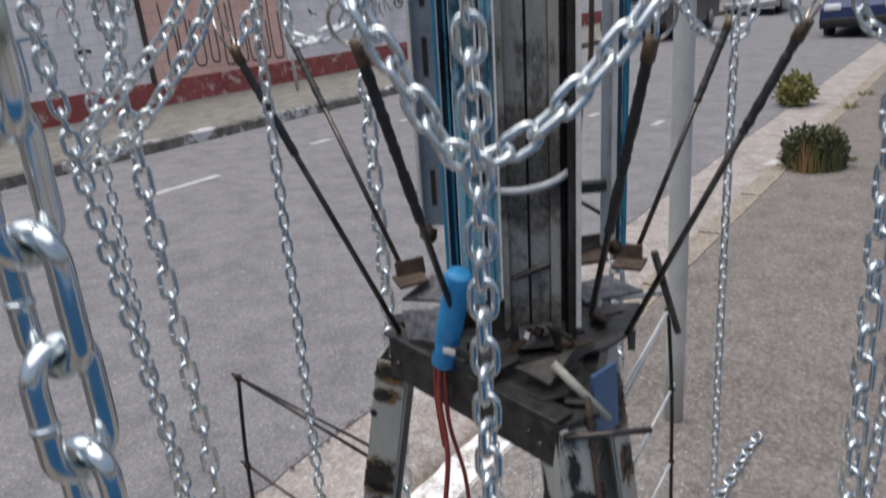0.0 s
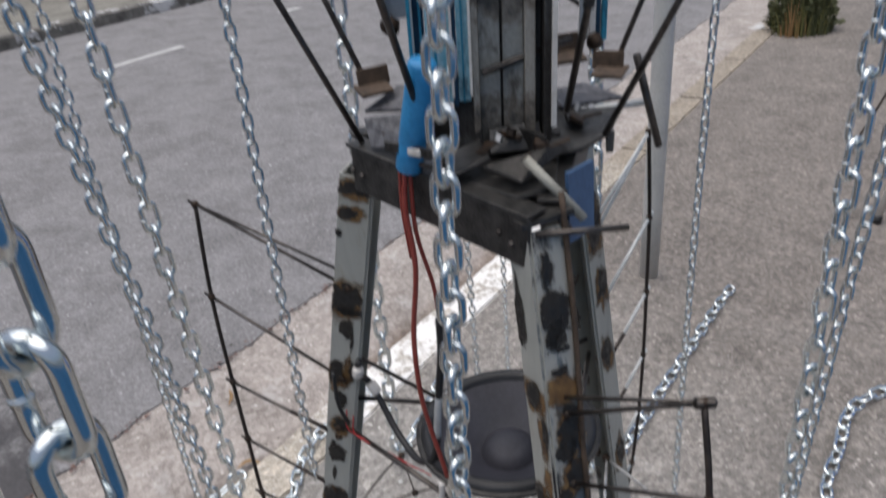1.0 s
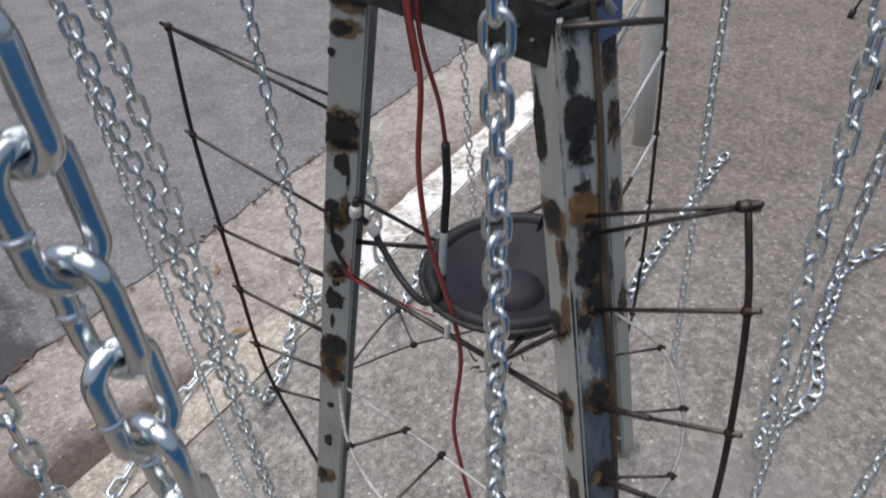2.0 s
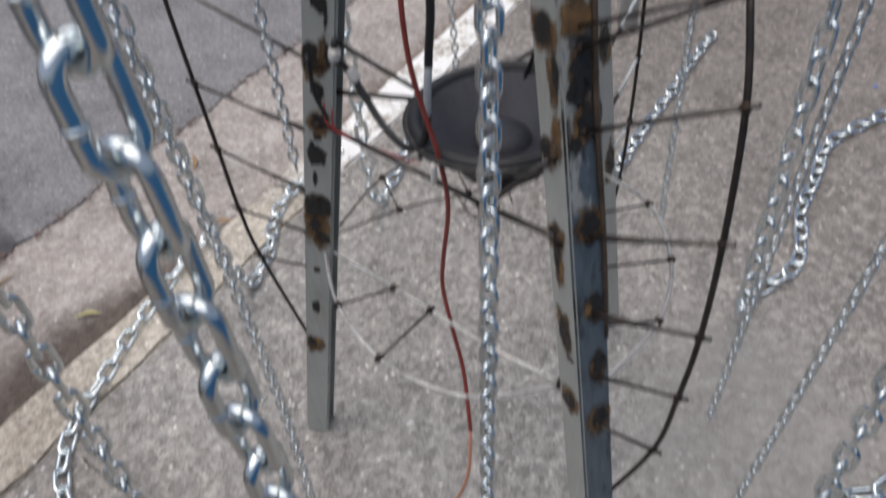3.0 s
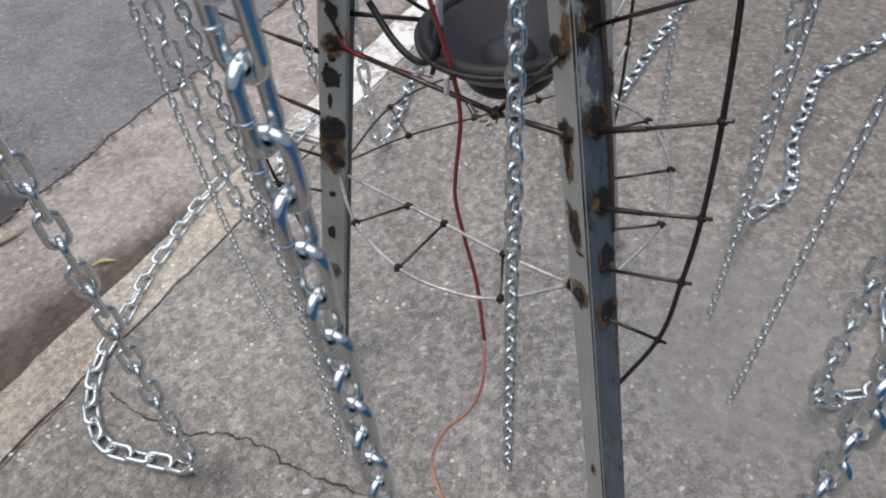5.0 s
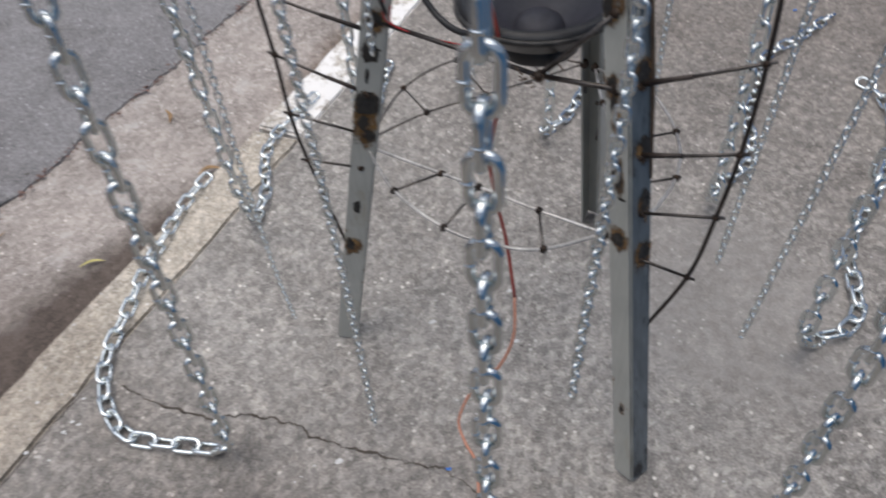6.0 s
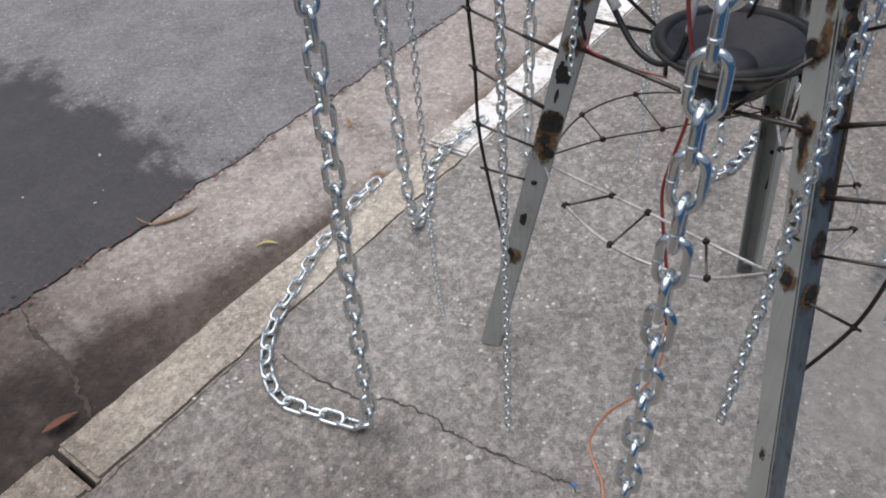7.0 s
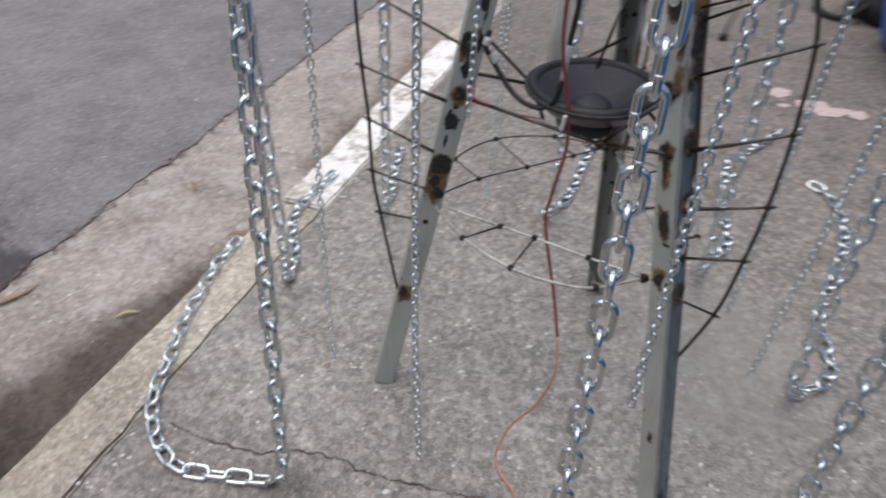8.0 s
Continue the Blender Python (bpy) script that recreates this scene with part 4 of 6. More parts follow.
tilted("right_plate", [(0.262, 0.862, 1.212), (0.362, 0.882, 1.202), (0.338, 0.806, 1.200), (0.302, 0.778, 1.194), (0.252, 0.772, 1.194)], 0.006, M_BLACK, tower, "black oily steel plate")
tilted("front_plate", [(0.196, 0.742, 1.200), (0.262, 0.752, 1.210), (0.288, 0.775, 1.202), (0.232, 0.712, 1.192)], 0.005, M_BLACK, tower, "black steel offcut")
tilted("front_plate", [(0.150, 0.775, 1.200), (0.196, 0.790, 1.212), (0.205, 0.752, 1.204), (0.168, 0.735, 1.196)], 0.005, M_BLACK, tower, "black steel offcut")
tilted("box_plate", [(0.170, 0.806, 1.205), (0.199, 0.803, 1.205), (0.198, 0.812, 1.284), (0.172, 0.814, 1.280)], 0.004, M_COLUMN_DARK, tower, "brown-black plate beside the column")
tilted("foot_plate", [(0.206, 0.795, 1.196), (0.262, 0.800, 1.196), (0.262, 0.812, 1.222), (0.206, 0.812, 1.218)], 0.004, M_BLACK, tower)
tilted("hanging_tab", [(0.331, 0.806, 1.203), (0.341, 0.812, 1.203), (0.337, 0.800, 1.182), (0.330, 0.797, 1.184)], 0.004, M_BLACK, tower)
rnd = random.Random(17)
for k in range(5):
    g = radians(15 + 72 * k)
    c, sn = math.cos(g), math.sin(g)
    plate("gusset", AXIS + Vector((c * 0.045, sn * 0.045, 1.206)), AXIS + Vector((c * 0.100, sn * 0.085, 1.202)), 0.005, 0.026, M_BLACK, tower)
    blob("weld", AXIS + Vector((c * 0.09, sn * 0.08, 1.203)), 0.009, M_WELD, tower, rough=0.5)
# dark offcuts, nuts and stubs of bar welded on and round the collar
for n in range(45):
    g, r = rnd.uniform(0, 2 * math.pi), rnd.uniform(0.05, 0.115)
    p = AXIS + Vector((math.cos(g) * r * 1.15, math.sin(g) * r * 0.95, 1.200 + rnd.uniform(0.0, 0.016)))
    tilt = Matrix.Rotation(rnd.uniform(0, 3.1), 4, "Z") @ Matrix.Rotation(rnd.uniform(-0.7, 0.7), 4, "X") @ Matrix.Rotation(rnd.uniform(-0.5, 0.5), 4, "Y")
    mat = rnd.choice((M_BLACK, M_BLACK, M_WELD, M_ROD, M_RUST))
    if n % 3 == 0:
        d = tilt.to_3x3() @ Vector((rnd.uniform(0.008, 0.02), 0, 0))
        rod("bar_stub", p - d, p + d, rnd.uniform(0.002, 0.004), mat, tower)
    elif n % 3 == 1:
        bm = bmesh.new()
        box(bm, Matrix.Translation(p) @ tilt, rnd.uniform(0.012, 0.036), rnd.uniform(0.008, 0.02), rnd.uniform(0.003, 0.006), 0.001)
        part("offcut", bm, mat, tower, smooth=False)
    else:
        bm = bmesh.new()
        tube(bm, [p, p + tilt.to_3x3() @ Vector((0, 0, rnd.uniform(0.005, 0.010)))], rnd.uniform(0.0035, 0.006), 6)
        part("nut", bm, rnd.choice((mat, M_ZINC_DULL)), tower, smooth=False)
for at, rz in (((0.072, 0.932, 1.244), 28), ((0.370, 0.982, 1.222), -32), ((0.303, 0.895, 1.268), 12)):
    bm = bmesh.new()
    box(bm, Matrix.Translation(at) @ Matrix.Rotation(radians(rz), 4, "Z") @ Matrix.Rotation(radians(15), 4, "X"), 0.042, 0.030, 0.005, 0.0015)
    box(bm, Matrix.Translation(Vector(at) + Vector((0, 0.012, 0.012))) @ Matrix.Rotation(radians(rz), 4, "Z") @ Matrix.Rotation(radians(80), 4, "X"), 0.042, 0.024, 0.004, 0.0015)
    part("clamp", bm, M_RUST, tower, "rusty bent steel clamp", smooth=False)
slab("white_chip", [(0.222, 0.738), (0.232, 0.730), (0.236, 0.739), (0.226, 0.743)], 1.1935, 0.004, M_WHITE, tower)
# ratchet bars and pegs on the collar
rod("handle_bar", (0.238, 0.718, 1.216), (0.2915, 0.706, 1.152), 0.0050, M_BAR, tower, "dirty white round bar")
rod("cross_bar", (0.240, 0.672, 1.156), (0.332, 0.690, 1.146), 0.0036, M_ROD, tower, "rusty round bar")
rod("peg", (0.316, 0.955, 1.182), (0.418, 0.962, 1.184), 0.005, M_PALE, tower, "pale steel bar")
rod("peg", (0.393, 0.935, 1.252), (0.428, 0.955, 1.125), 0.005, M_ROD, tower)
rod("thin_rod", (0.204, 0.80, 1.283), (0.302, 0.84, 1.300), 0.004, M_ROD, tower)
slab("blue_panel", [(0.276, 0.722), (0.306, 0.752), (0.309, 0.749), (0.279, 0.719)], 1.118, 0.078, M_BLUEPANEL, tower, "blue painted steel panel")
bent("brace_rod", [(0.268, 0.690, 1.19), (0.274, 0.660, 1.05), (0.276, 0.628, 0.9), (0.284, 0.600, 0.76), (0.288, 0.575, 0.62)], 0.003, M_RUST, tower, "thin rusty rod along the leg")

# webs of bent rod on the outside of the legs
WEB_L = [(-0.205, 0.971, 1.098), (-0.217, 0.964, 0.952), (-0.215, 0.946, 0.808), (-0.210, 0.928, 0.708), (-0.210, 0.922, 0.598), (-0.200, 0.912, 0.503), (-0.168, 0.918, 0.275)]
WEB_R = [(0.367, 0.543, 1.045), (0.365, 0.507, 0.967), (0.362, 0.49, 0.837), (0.36, 0.491, 0.708), (0.353, 0.498, 0.596), (0.342, 0.515, 0.461), (0.282, 0.525, 0.323)]
WEB_B = [(0.452, 1.105, 1.092), (0.460, 1.120, 0.94), (0.458, 1.118, 0.80), (0.455, 1.116, 0.67), (0.448, 1.110, 0.55), (0.435, 1.10, 0.43), (0.405, 1.070, 0.30)]
for web, k, zs, light in ((WEB_L, "L", (0.998, 0.847, 0.739, 0.631, 0.553, 0.481), M_ROD), (WEB_R, "R", (0.958, 0.877, 0.757, 0.657, 0.569, 0.489), M_ROD), (WEB_B, "B", (0.962, 0.83, 0.70, 0.58, 0.47, 0.38), M_PALE)):
    bent("web_rod", web, 0.0032, M_WEBROD, tower, "bent black steel rod")
    for q, (node, z) in enumerate(zip(web, zs)):
        node = Vector(node)
        foot = on_leg(k, z, 0.0 if k == "L" else 0.02, 0.02 if k == "L" else 0.0)
        over = (node - foot).normalized() * 0.012
        rod("strut", node + over, foot, 0.0028 if k == "B" else 0.0025, light, tower)
        if q == 0:
            rod("strut", node + over * 0.5, foot + UPZ * 0.022, 0.0022, light, tower)
        if q in (2, 3):
            rod("strut", node.lerp(foot, 0.55), foot + UPZ * 0.004, 0.0034, M_WEBROD, tower)
        blob("weld", node, 0.0055, M_WELD, tower)
        blob("weld", foot, 0.0065, M_WELD, tower, rough=0.5)
rod("web_cap", (0.359, 0.542, 1.046), (0.376, 0.545, 1.043), 0.0052, M_ROD, tower)

# flat crescents of rod between the legs, half way up
ZC = 0.508


def crescent(a, b, outer, inner, ties, steel=M_BRIGHT_ROD, k=1.0):
    bent("crescent_rod", [a] + outer + [b], 0.0029 * k, steel, tower, "bare bent steel rod")
    bent("crescent_chord", [a] + inner + [b], 0.0026 * k, steel, tower, "bare steel rod")
    for p, q in ties:
        p, q = Vector(p), Vector(q)
        o = (q - p).normalized() * 0.008
        rod("crescent_tie", p - o, q + o, 0.0023 * k, M_ROD, tower)
        blob("weld", p, 0.0065, M_WELD, tower)
        blob("weld", q, 0.0065, M_WELD, tower)
    for e in (a, b):
        blob("weld", e, 0.009, M_WELD, tower, rough=0.5)


crescent((-0.093, 0.905, 0.516), (0.244, 0.606, 0.492), [(-0.062, 0.77, 0.517), (0.001, 0.664, 0.514), (0.07, 0.612, 0.508), (0.14, 0.592, 0.500)], [(0.021, 0.794, 0.515), (0.075, 0.743, 0.514), (0.155, 0.666, 0.510)],
         [((-0.062, 0.77, 0.517), (0.021, 0.794, 0.515)), ((0.001, 0.664, 0.514), (0.075, 0.743, 0.514)), ((0.14, 0.592, 0.500), (0.155, 0.666, 0.510))])
crescent((0.285, 0.585, ZC), (0.375, 1.035, ZC), [(0.389, 0.682, 0.509), (0.438, 0.797, 0.509), (0.436, 0.921, 0.515)], [(0.315, 0.69, 0.505), (0.335, 0.80, 0.505), (0.350, 0.92, 0.507)],
         [((0.389, 0.682, 0.509), (0.315, 0.69, 0.505)), ((0.438, 0.797, 0.509), (0.335, 0.80, 0.505)), ((0.436, 0.921, 0.515), (0.350, 0.92, 0.507))])
crescent((-0.085, 0.935, ZC), (0.360, 1.055, ZC), [(0.0, 1.08, ZC), (0.12, 1.15, ZC), (0.26, 1.13, ZC)], [(0.03, 0.985, ZC), (0.15, 1.01, ZC), (0.27, 1.035, ZC)],
         [((0.0, 1.08, ZC), (0.03, 0.985, ZC)), ((0.12, 1.15, ZC), (0.15, 1.01, ZC)), ((0.26, 1.13, ZC), (0.27, 1.035, ZC))], M_ROD, 0.75)
# truss that carries the loudspeaker
FRONT, BACKN, LEFTN = Vector((0.165, 0.708, 0.728)), Vector((0.30, 0.86, 0.735)), Vector((0.115, 0.93, 0.745))
for p, q, r in ((on_leg("L", 0.757, 0, 0.012), FRONT, 0.0045), (FRONT, on_leg("R", 0.755, 0, -0.02), 0.0048), (FRONT, on_leg("R", 0.852, 0, -0.02), 0.0042), (FRONT, BACKN, 0.0048), (BACKN, on_leg("R", 0.78, -0.02), 0.0045),
                (BACKN, on_leg("B", 0.77, -0.02), 0.0045), (LEFTN, BACKN, 0.0045), (LEFTN, on_leg("L", 0.80, -0.01), 0.0045), (LEFTN, on_leg("L", 0.875, -0.015), 0.0038), (LEFTN, on_leg("B", 0.80, -0.02), 0.0042), (LEFTN, (0.09, 0.80, 0.742), 0.0042), (on_leg("B", 0.93, -0.02), BACKN + Vector((-0.06, 0.06, 0.03)), 0.0035)):
    rod("truss_rod", p, q, r * 0.85, M_ROD, tower)
for p in (FRONT, BACKN, LEFTN, on_leg("L", 0.757, 0, 0.02), on_leg("R", 0.852, 0, -0.02), on_leg("R", 0.755, 0, -0.02)):
    blob("weld", p, 0.0085, M_WELD, tower, rough=0.6)
random.seed(21)
for _ in range(14):
    p = FRONT + Vector((random.uniform(-0.035, 0.03), random.uniform(-0.012, 0.012), random.uniform(-0.012, 0.012)))
    rod("tie_wire", p, p + Vector((random.uniform(-0.012, 0.012), random.uniform(-0.012, 0.012), random.uniform(-0.012, 0.012))), 0.0012, M_RUST, tower)


# spokes that rise from the collar like the ribs of an umbrella
def spoke(base, tip, taped, ring=True):
    base, tip, taped = Vector(base), Vector(tip), Vector(taped)
    d = (tip - base).normalized()
    taped = base + d * (taped - base).dot(d)
    ob = rod("spoke", base, tip, 0.0037, M_ROD, tower, "dark steel spoke")
    bm = bmesh.new()
    line = [taped.lerp(tip, q / 44) for q in range(45)]
    tube(bm, line, [0.0052 + 0.0008 * noise.noise(Vector((q * 0.3, base.x * 40, 2))) + 0.0012 * noise.noise(Vector((q * 2.7, base.x * 90, 5))) for q in range(45)], 8)
    part("tape_wrap", bm, M_TAPE, ob, "black tape wound round the spoke")
    d = (tip - base).normalized()
    bm = bmesh.new()
    tube(bm, [tip - d * 0.012, tip + d * 0.010], 0.0065, 6)
    part("hook", bm, M_BRASS, ob, "rusty brass hook")
    if ring:
        bm = bmesh.new()
        c = tip + d * 0.012
        u = d.cross(UPZ).normalized()
        tube(bm, [c + 0.019 * (math.cos(a) * u + math.sin(a) * d) + d * 0.012 for a in (2 * math.pi * q / 18 for q in range(19))], 0.0016, 6, caps=False)
        part("split_ring", bm, M_BRASS_RING, ob, "steel split ring")


spoke((0.059, 0.86, 1.201), (-0.082, 0.86, 1.557), (-0.022, 0.86, 1.442))
spoke((0.066, 0.95, 1.236), (-0.089, 1.15, 1.56), (-0.037, 1.12, 1.445), False)
spoke((0.141, 0.77, 1.235), (0.091, 0.64, 1.555), (0.118, 0.70, 1.384))
spoke((0.287, 0.78, 1.24), (0.33, 0.66, 1.532), (0.30, 0.71, 1.341))
spoke((0.378, 1.0, 1.22), (0.537, 1.1, 1.52), (0.481, 1.05, 1.427), False)
spoke((0.33, 0.80, 1.204), (0.495, 0.76, 1.527), (0.447, 0.775, 1.43))

# ---- loudspeaker ----
SPK = (0.200, 0.835, 0.752)
speaker = thing("loudspeaker", "bare black loudspeaker driver lying face up in the tower", "loudspeaker", SPK)


def lathe(bm, profile, at, n=48, m=None, cap=True):
    rows = []
    for r, z in profile:
        rows.append([bm.verts.new((r * math.cos(2 * math.pi * k / n), r * math.sin(2 * math.pi * k / n), z)) for k in range(n)])
    for a, b in zip(rows, rows[1:]):
        for k in range(n):
            bm.faces.new((a[k], a[(k + 1) % n], b[(k + 1) % n], b[k]))
    if cap:
        bm.faces.new(rows[-1])
    bmesh.ops.transform(bm, matrix=Matrix.Translation(at) @ (m or Matrix()), verts=bm.verts)
    bmesh.ops.recalc_face_normals(bm, faces=bm.faces)


bm = bmesh.new()
lathe(bm, [(0.111, 0.014), (0.118, 0.024), (0.1285, 0.026), (0.1285, 0.020), (0.116, 0.010), (0.088, -0.016), (0.062, -0.024), (0.055, -0.026)], SPK)
part("basket", bm, M_BLACK, speaker, "black pressed steel basket")
bm = bmesh.new()
lathe(bm, [(0.0, -0.054), (0.060, -0.054), (0.064, -0.050), (0.064, -0.032), (0.060, -0.027), (0.0, -0.027)], SPK, cap=False)
part("magnet", bm, M_RUBBER, speaker, "round black magnet")
bm = bmesh.new()
lathe(bm, [(0.122, 0.0255), (0.119, 0.031), (0.113, 0.034), (0.106, 0.031), (0.103, 0.024)], SPK, cap=False)
part("surround", bm, M_RUBBER, speaker, "black rubber surround")
bm = bmesh.new()
lathe(bm, [(0.104, 0.0245), (0.098, 0.021), (0.075, 0.004), (0.05, -0.012), (0.036, -0.022)], SPK)
part("cone", bm, M_CONE, speaker, "dark grey paper cone")
bm = bmesh.new()
lathe(bm, [(0.040, -0.019), (0.036, -0.009), (0.026, -0.001), (0.013, 0.003), (0.003, 0.0042)], SPK)
part("dust_cap", bm, M_CONE, speaker, "black domed dust cap")

# ---- column ----
column = thing("central_column", "tall weathered grey steel column with blue and pale slotted strips", "column", (0.237, 0.84, TOP))
LEANX = 0.045


def upright(name, x, y, z0, z1, sx, sy, mat, label="", turn=0.0, wall=0.0):
    """An upright bar, leaning as the column does."""
    bm = bmesh.new()
    m = Matrix.Translation((x + LEANX * ((z0 + z1) / 2 - 1.17), y, (z0 + z1) / 2)) @ Matrix.Shear("XY", 4, (LEANX, 0)) @ Matrix.Rotation(radians(turn), 4, "Z")
    box(bm, m, sx, sy, z1 - z0, min(sx, sy) * 0.12)
    return part(name, bm, mat, column, label, smooth=False)


Z1 = 2.05
def face(name, x0, x1, y, z0, mat, label="", deep=0.004):
    return upright(name, (x0 + x1) / 2, y, z0, Z1, x1 - x0, deep, mat, label)


upright("back_plate", 0.231, 0.872, 1.175, Z1, 0.080, 0.004, M_COLUMN, "weathered steel plate", 0)
face("lip", 0.189, 0.196, 0.812, 1.175, M_COLUMN_PALE, "beige weathered steel lip", 0.014)
face("front_plate", 0.1965, 0.2185, 0.820, 1.175, M_COLUMN, "grey weathered steel plate")
face("seam", 0.2185, 0.2215, 0.828, 1.175, M_COLUMN_DARK, "", 0.010)
face("front_plate", 0.2215, 0.243, 0.819, 1.175, M_COLUMN, "grey weathered steel plate")
face("lip", 0.2435, 0.255, 0.813, 1.175, M_COLUMN_PALE, "beige weathered steel lip", 0.010)
face("seam", 0.2555, 0.262, 0.828, 1.175, M_COLUMN_DARK, "", 0.008)
face("flange", 0.2625, 0.271, 0.822, 1.20, M_COLUMN_DARK, "", 0.05)
face("rail", 0.2700, 0.2755, 0.7945, 1.22, M_WHITE, "white steel rail", 0.005)
upright("flange", 0.191, 0.845, 1.175, Z1, 0.004, 0.050, M_COLUMN)
# blue strips in front on the left
face("blue_strip", 0.126, 0.1295, 0.80, 1.27, M_BLUE, "scratched blue steel strip", 0.026)
face("blue_strip", 0.130, 0.1415, 0.812, 1.26, M_BLUE_DARK, "dark blue steel strip")
face("blue_strip", 0.1365, 0.139, 0.806, 1.26, M_BLUE, "scratched blue steel strip", 0.006)
face("blue_strip", 0.1425, 0.168, 0.804, 1.255, M_BLUE_LIGHT, "pale blue steel strip")
face("blue_strip", 0.1505, 0.1535, 0.7995, 1.255, M_BLUE, "scratched blue steel strip", 0.003)
face("blue_strip", 0.1685, 0.1735, 0.808, 1.25, M_BLUE_DARK, "dark blue steel strip", 0.010)
face("blue_strip", 0.174, 0.1865, 0.804, 1.255, M_BLUE_LIGHT, "pale blue steel strip")
face("blue_strip", 0.1785, 0.1805, 0.800, 1.255, M_BLUE, "scratched blue steel strip", 0.003)
# slotted angle
upright("slotted_angle", 0.112, 0.866, 1.335, Z1, 0.026, 0.003, M_SLOT, "pale grey slotted steel angle with dark slots")
upright("angle_edge", 0.0965, 0.858, 1.335, Z1, 0.0045, 0.016, M_WHITE, "worn white edge")
for x in (0.1297, 0.1682, 0.1872):
    upright("worn_edge", x, 0.7965, 1.262, Z1, 0.0026, 0.006, M_WHITE, "bright worn edge")
upright("angle_edge", 0.1265, 0.858, 1.335, Z1, 0.003, 0.016, M_BLUE_DARK)
zz = 1.36
while zz < 2.0:
    for ln, dz in ((0.036, 0.0), (0.009, 0.034)):
        upright("slot", 0.112, 0.8642, zz + dz, zz + dz + ln, 0.006, 0.0012, M_CRACK)
    zz += 0.075
# rail on the right
for x0, x1, y, mat, label in ((0.309, 0.3185, 0.872, M_PALE, "pale steel rail"), (0.319, 0.3255, 0.866, M_WHITE, "white steel rail"), (0.326, 0.3315, 0.872, M_BLUE_DARK, "dark blue steel rail"), (0.332, 0.338, 0.866, M_BLUE, "scratched blue steel rail")):
    face("blue_rail", x0, x1, y, 1.29, mat, label, 0.008)
bent("hoop", [(0.187, 0.806, 1.388), (0.20, 0.80, 1.386), (0.222, 0.798, 1.385), (0.25, 0.80, 1.389), (0.275, 0.812, 1.398), (0.282, 0.84, 1.40)], 0.0045, M_PALE, column, "pale cable hoop round the column")
bm = bmesh.new()
box(bm, Matrix.Translation((0.300, 0.86, 1.367)), 0.045, 0.014, 0.014, 0.003)
part("bracket", bm, M_BLACK, column, "black bracket", smooth=False)
rod("stay", (0.286, 0.88, 1.35), (0.326, 0.88, 1.321), 0.0025, M_ROD, column)
bent("hanging_rod", [(0.336, 1.0, 1.60), (0.33, 1.0, 1.495), (0.317, 1.0, 1.446), (0.309, 1.0, 1.387)], 0.0035, M_RUST, column)
blob("nut", (0.112, 0.84, 1.332), 0.010, M_WELD, column, rough=0.5)
blob("nut", (0.329, 0.858, 1.290), 0.0095, M_WELD, column, rough=0.5)

# ---- blue sleeve, cables ----
sleeve = thing("microphone_sleeve", "bright blue foam sleeve clipped to the tower collar", "sleeve", (0.117, 0.782, 1.196))
bm = bmesh.new()
axis = Vector((0.147, 0.757, 1.312)) - Vector((0.117, 0.782, 1.193))
tube(bm, [Vector((0.117, 0.782, 1.193)) + axis * q for q in (0, 0.02, 0.25, 0.27, 0.29, 0.5, 0.8, 0.97, 1.0)], [0.0135, 0.0148, 0.0150, 0.0142, 0.0150, 0.0152, 0.0150, 0.0148, 0.013], 20)
part("tube", bm, M_BLUE_FOAM, sleeve)
plate("clip", (0.095, 0.781, 1.222), (0.160, 0.742, 1.216), 0.004, 0.012, M_BLACK, sleeve, label="black clip")
plate("label", (0.120, 0.763, 1.2195), (0.134, 0.7545, 1.2185), 0.004, 0.008, M_WHITE, sleeve, label="small beige label")

cable = thing("copper_cable", "thin red cable hanging from the blue sleeve to the pavement", "cable", (0.06, 0.5, 0.0))
bent("strand", [(0.113, 0.778, 1.195), (0.108, 0.772, 1.15), (0.111, 0.765, 1.08), (0.098, 0.762, 0.99), (0.096, 0.760, 0.91), (0.103, 0.756, 0.85), (0.116, 0.748, 0.775), (0.119, 0.746, 0.70), (0.104, 0.75, 0.61), (0.097, 0.752, 0.55), (0.103, 0.735, 0.48), (0.112, 0.709, 0.404), (0.112, 0.66, 0.32)], 0.0032, M_CABLE_RED, cable, "dark red cable")
bent("strand", [(0.112, 0.66, 0.32), (0.100, 0.625, 0.254), (0.07, 0.625, 0.17), (0.02, 0.636, 0.097), (-0.015, 0.62, 0.03), (-0.012, 0.58, 0.008), (0.0, 0.53, 0.006), (-0.01, 0.44, 0.006), (0.03, 0.36, 0.006)], 0.0028, M_CABLE_COPPER, cable, "bare copper-coloured cable")
bent("strand", [(0.118, 0.778, 1.195), (0.116, 0.776, 1.12), (0.127, 0.778, 1.05), (0.129, 0.78, 1.0)], 0.0026, M_CABLE_RED, cable)
bent("strand", [(0.107, 0.780, 1.195), (0.104, 0.776, 1.15), (0.107, 0.77, 1.09)], 0.0018, M_CABLE_RED, cable)
audio = thing("audio_cable", "black audio cable with pale connectors by the loudspeaker", "cable", (0.10, 0.80, 0.745))
bent("lead", [(0.129, 0.78, 1.0), (0.126, 0.78, 0.95), (0.119, 0.778, 0.905), (0.116, 0.775, 0.885)], 0.005, M_RUBBER, audio)
bent("plug", [(0.116, 0.775, 0.885), (0.112, 0.772, 0.86), (0.108, 0.771, 0.825)], 0.0048, M_PALE, audio, "pale metal plug")
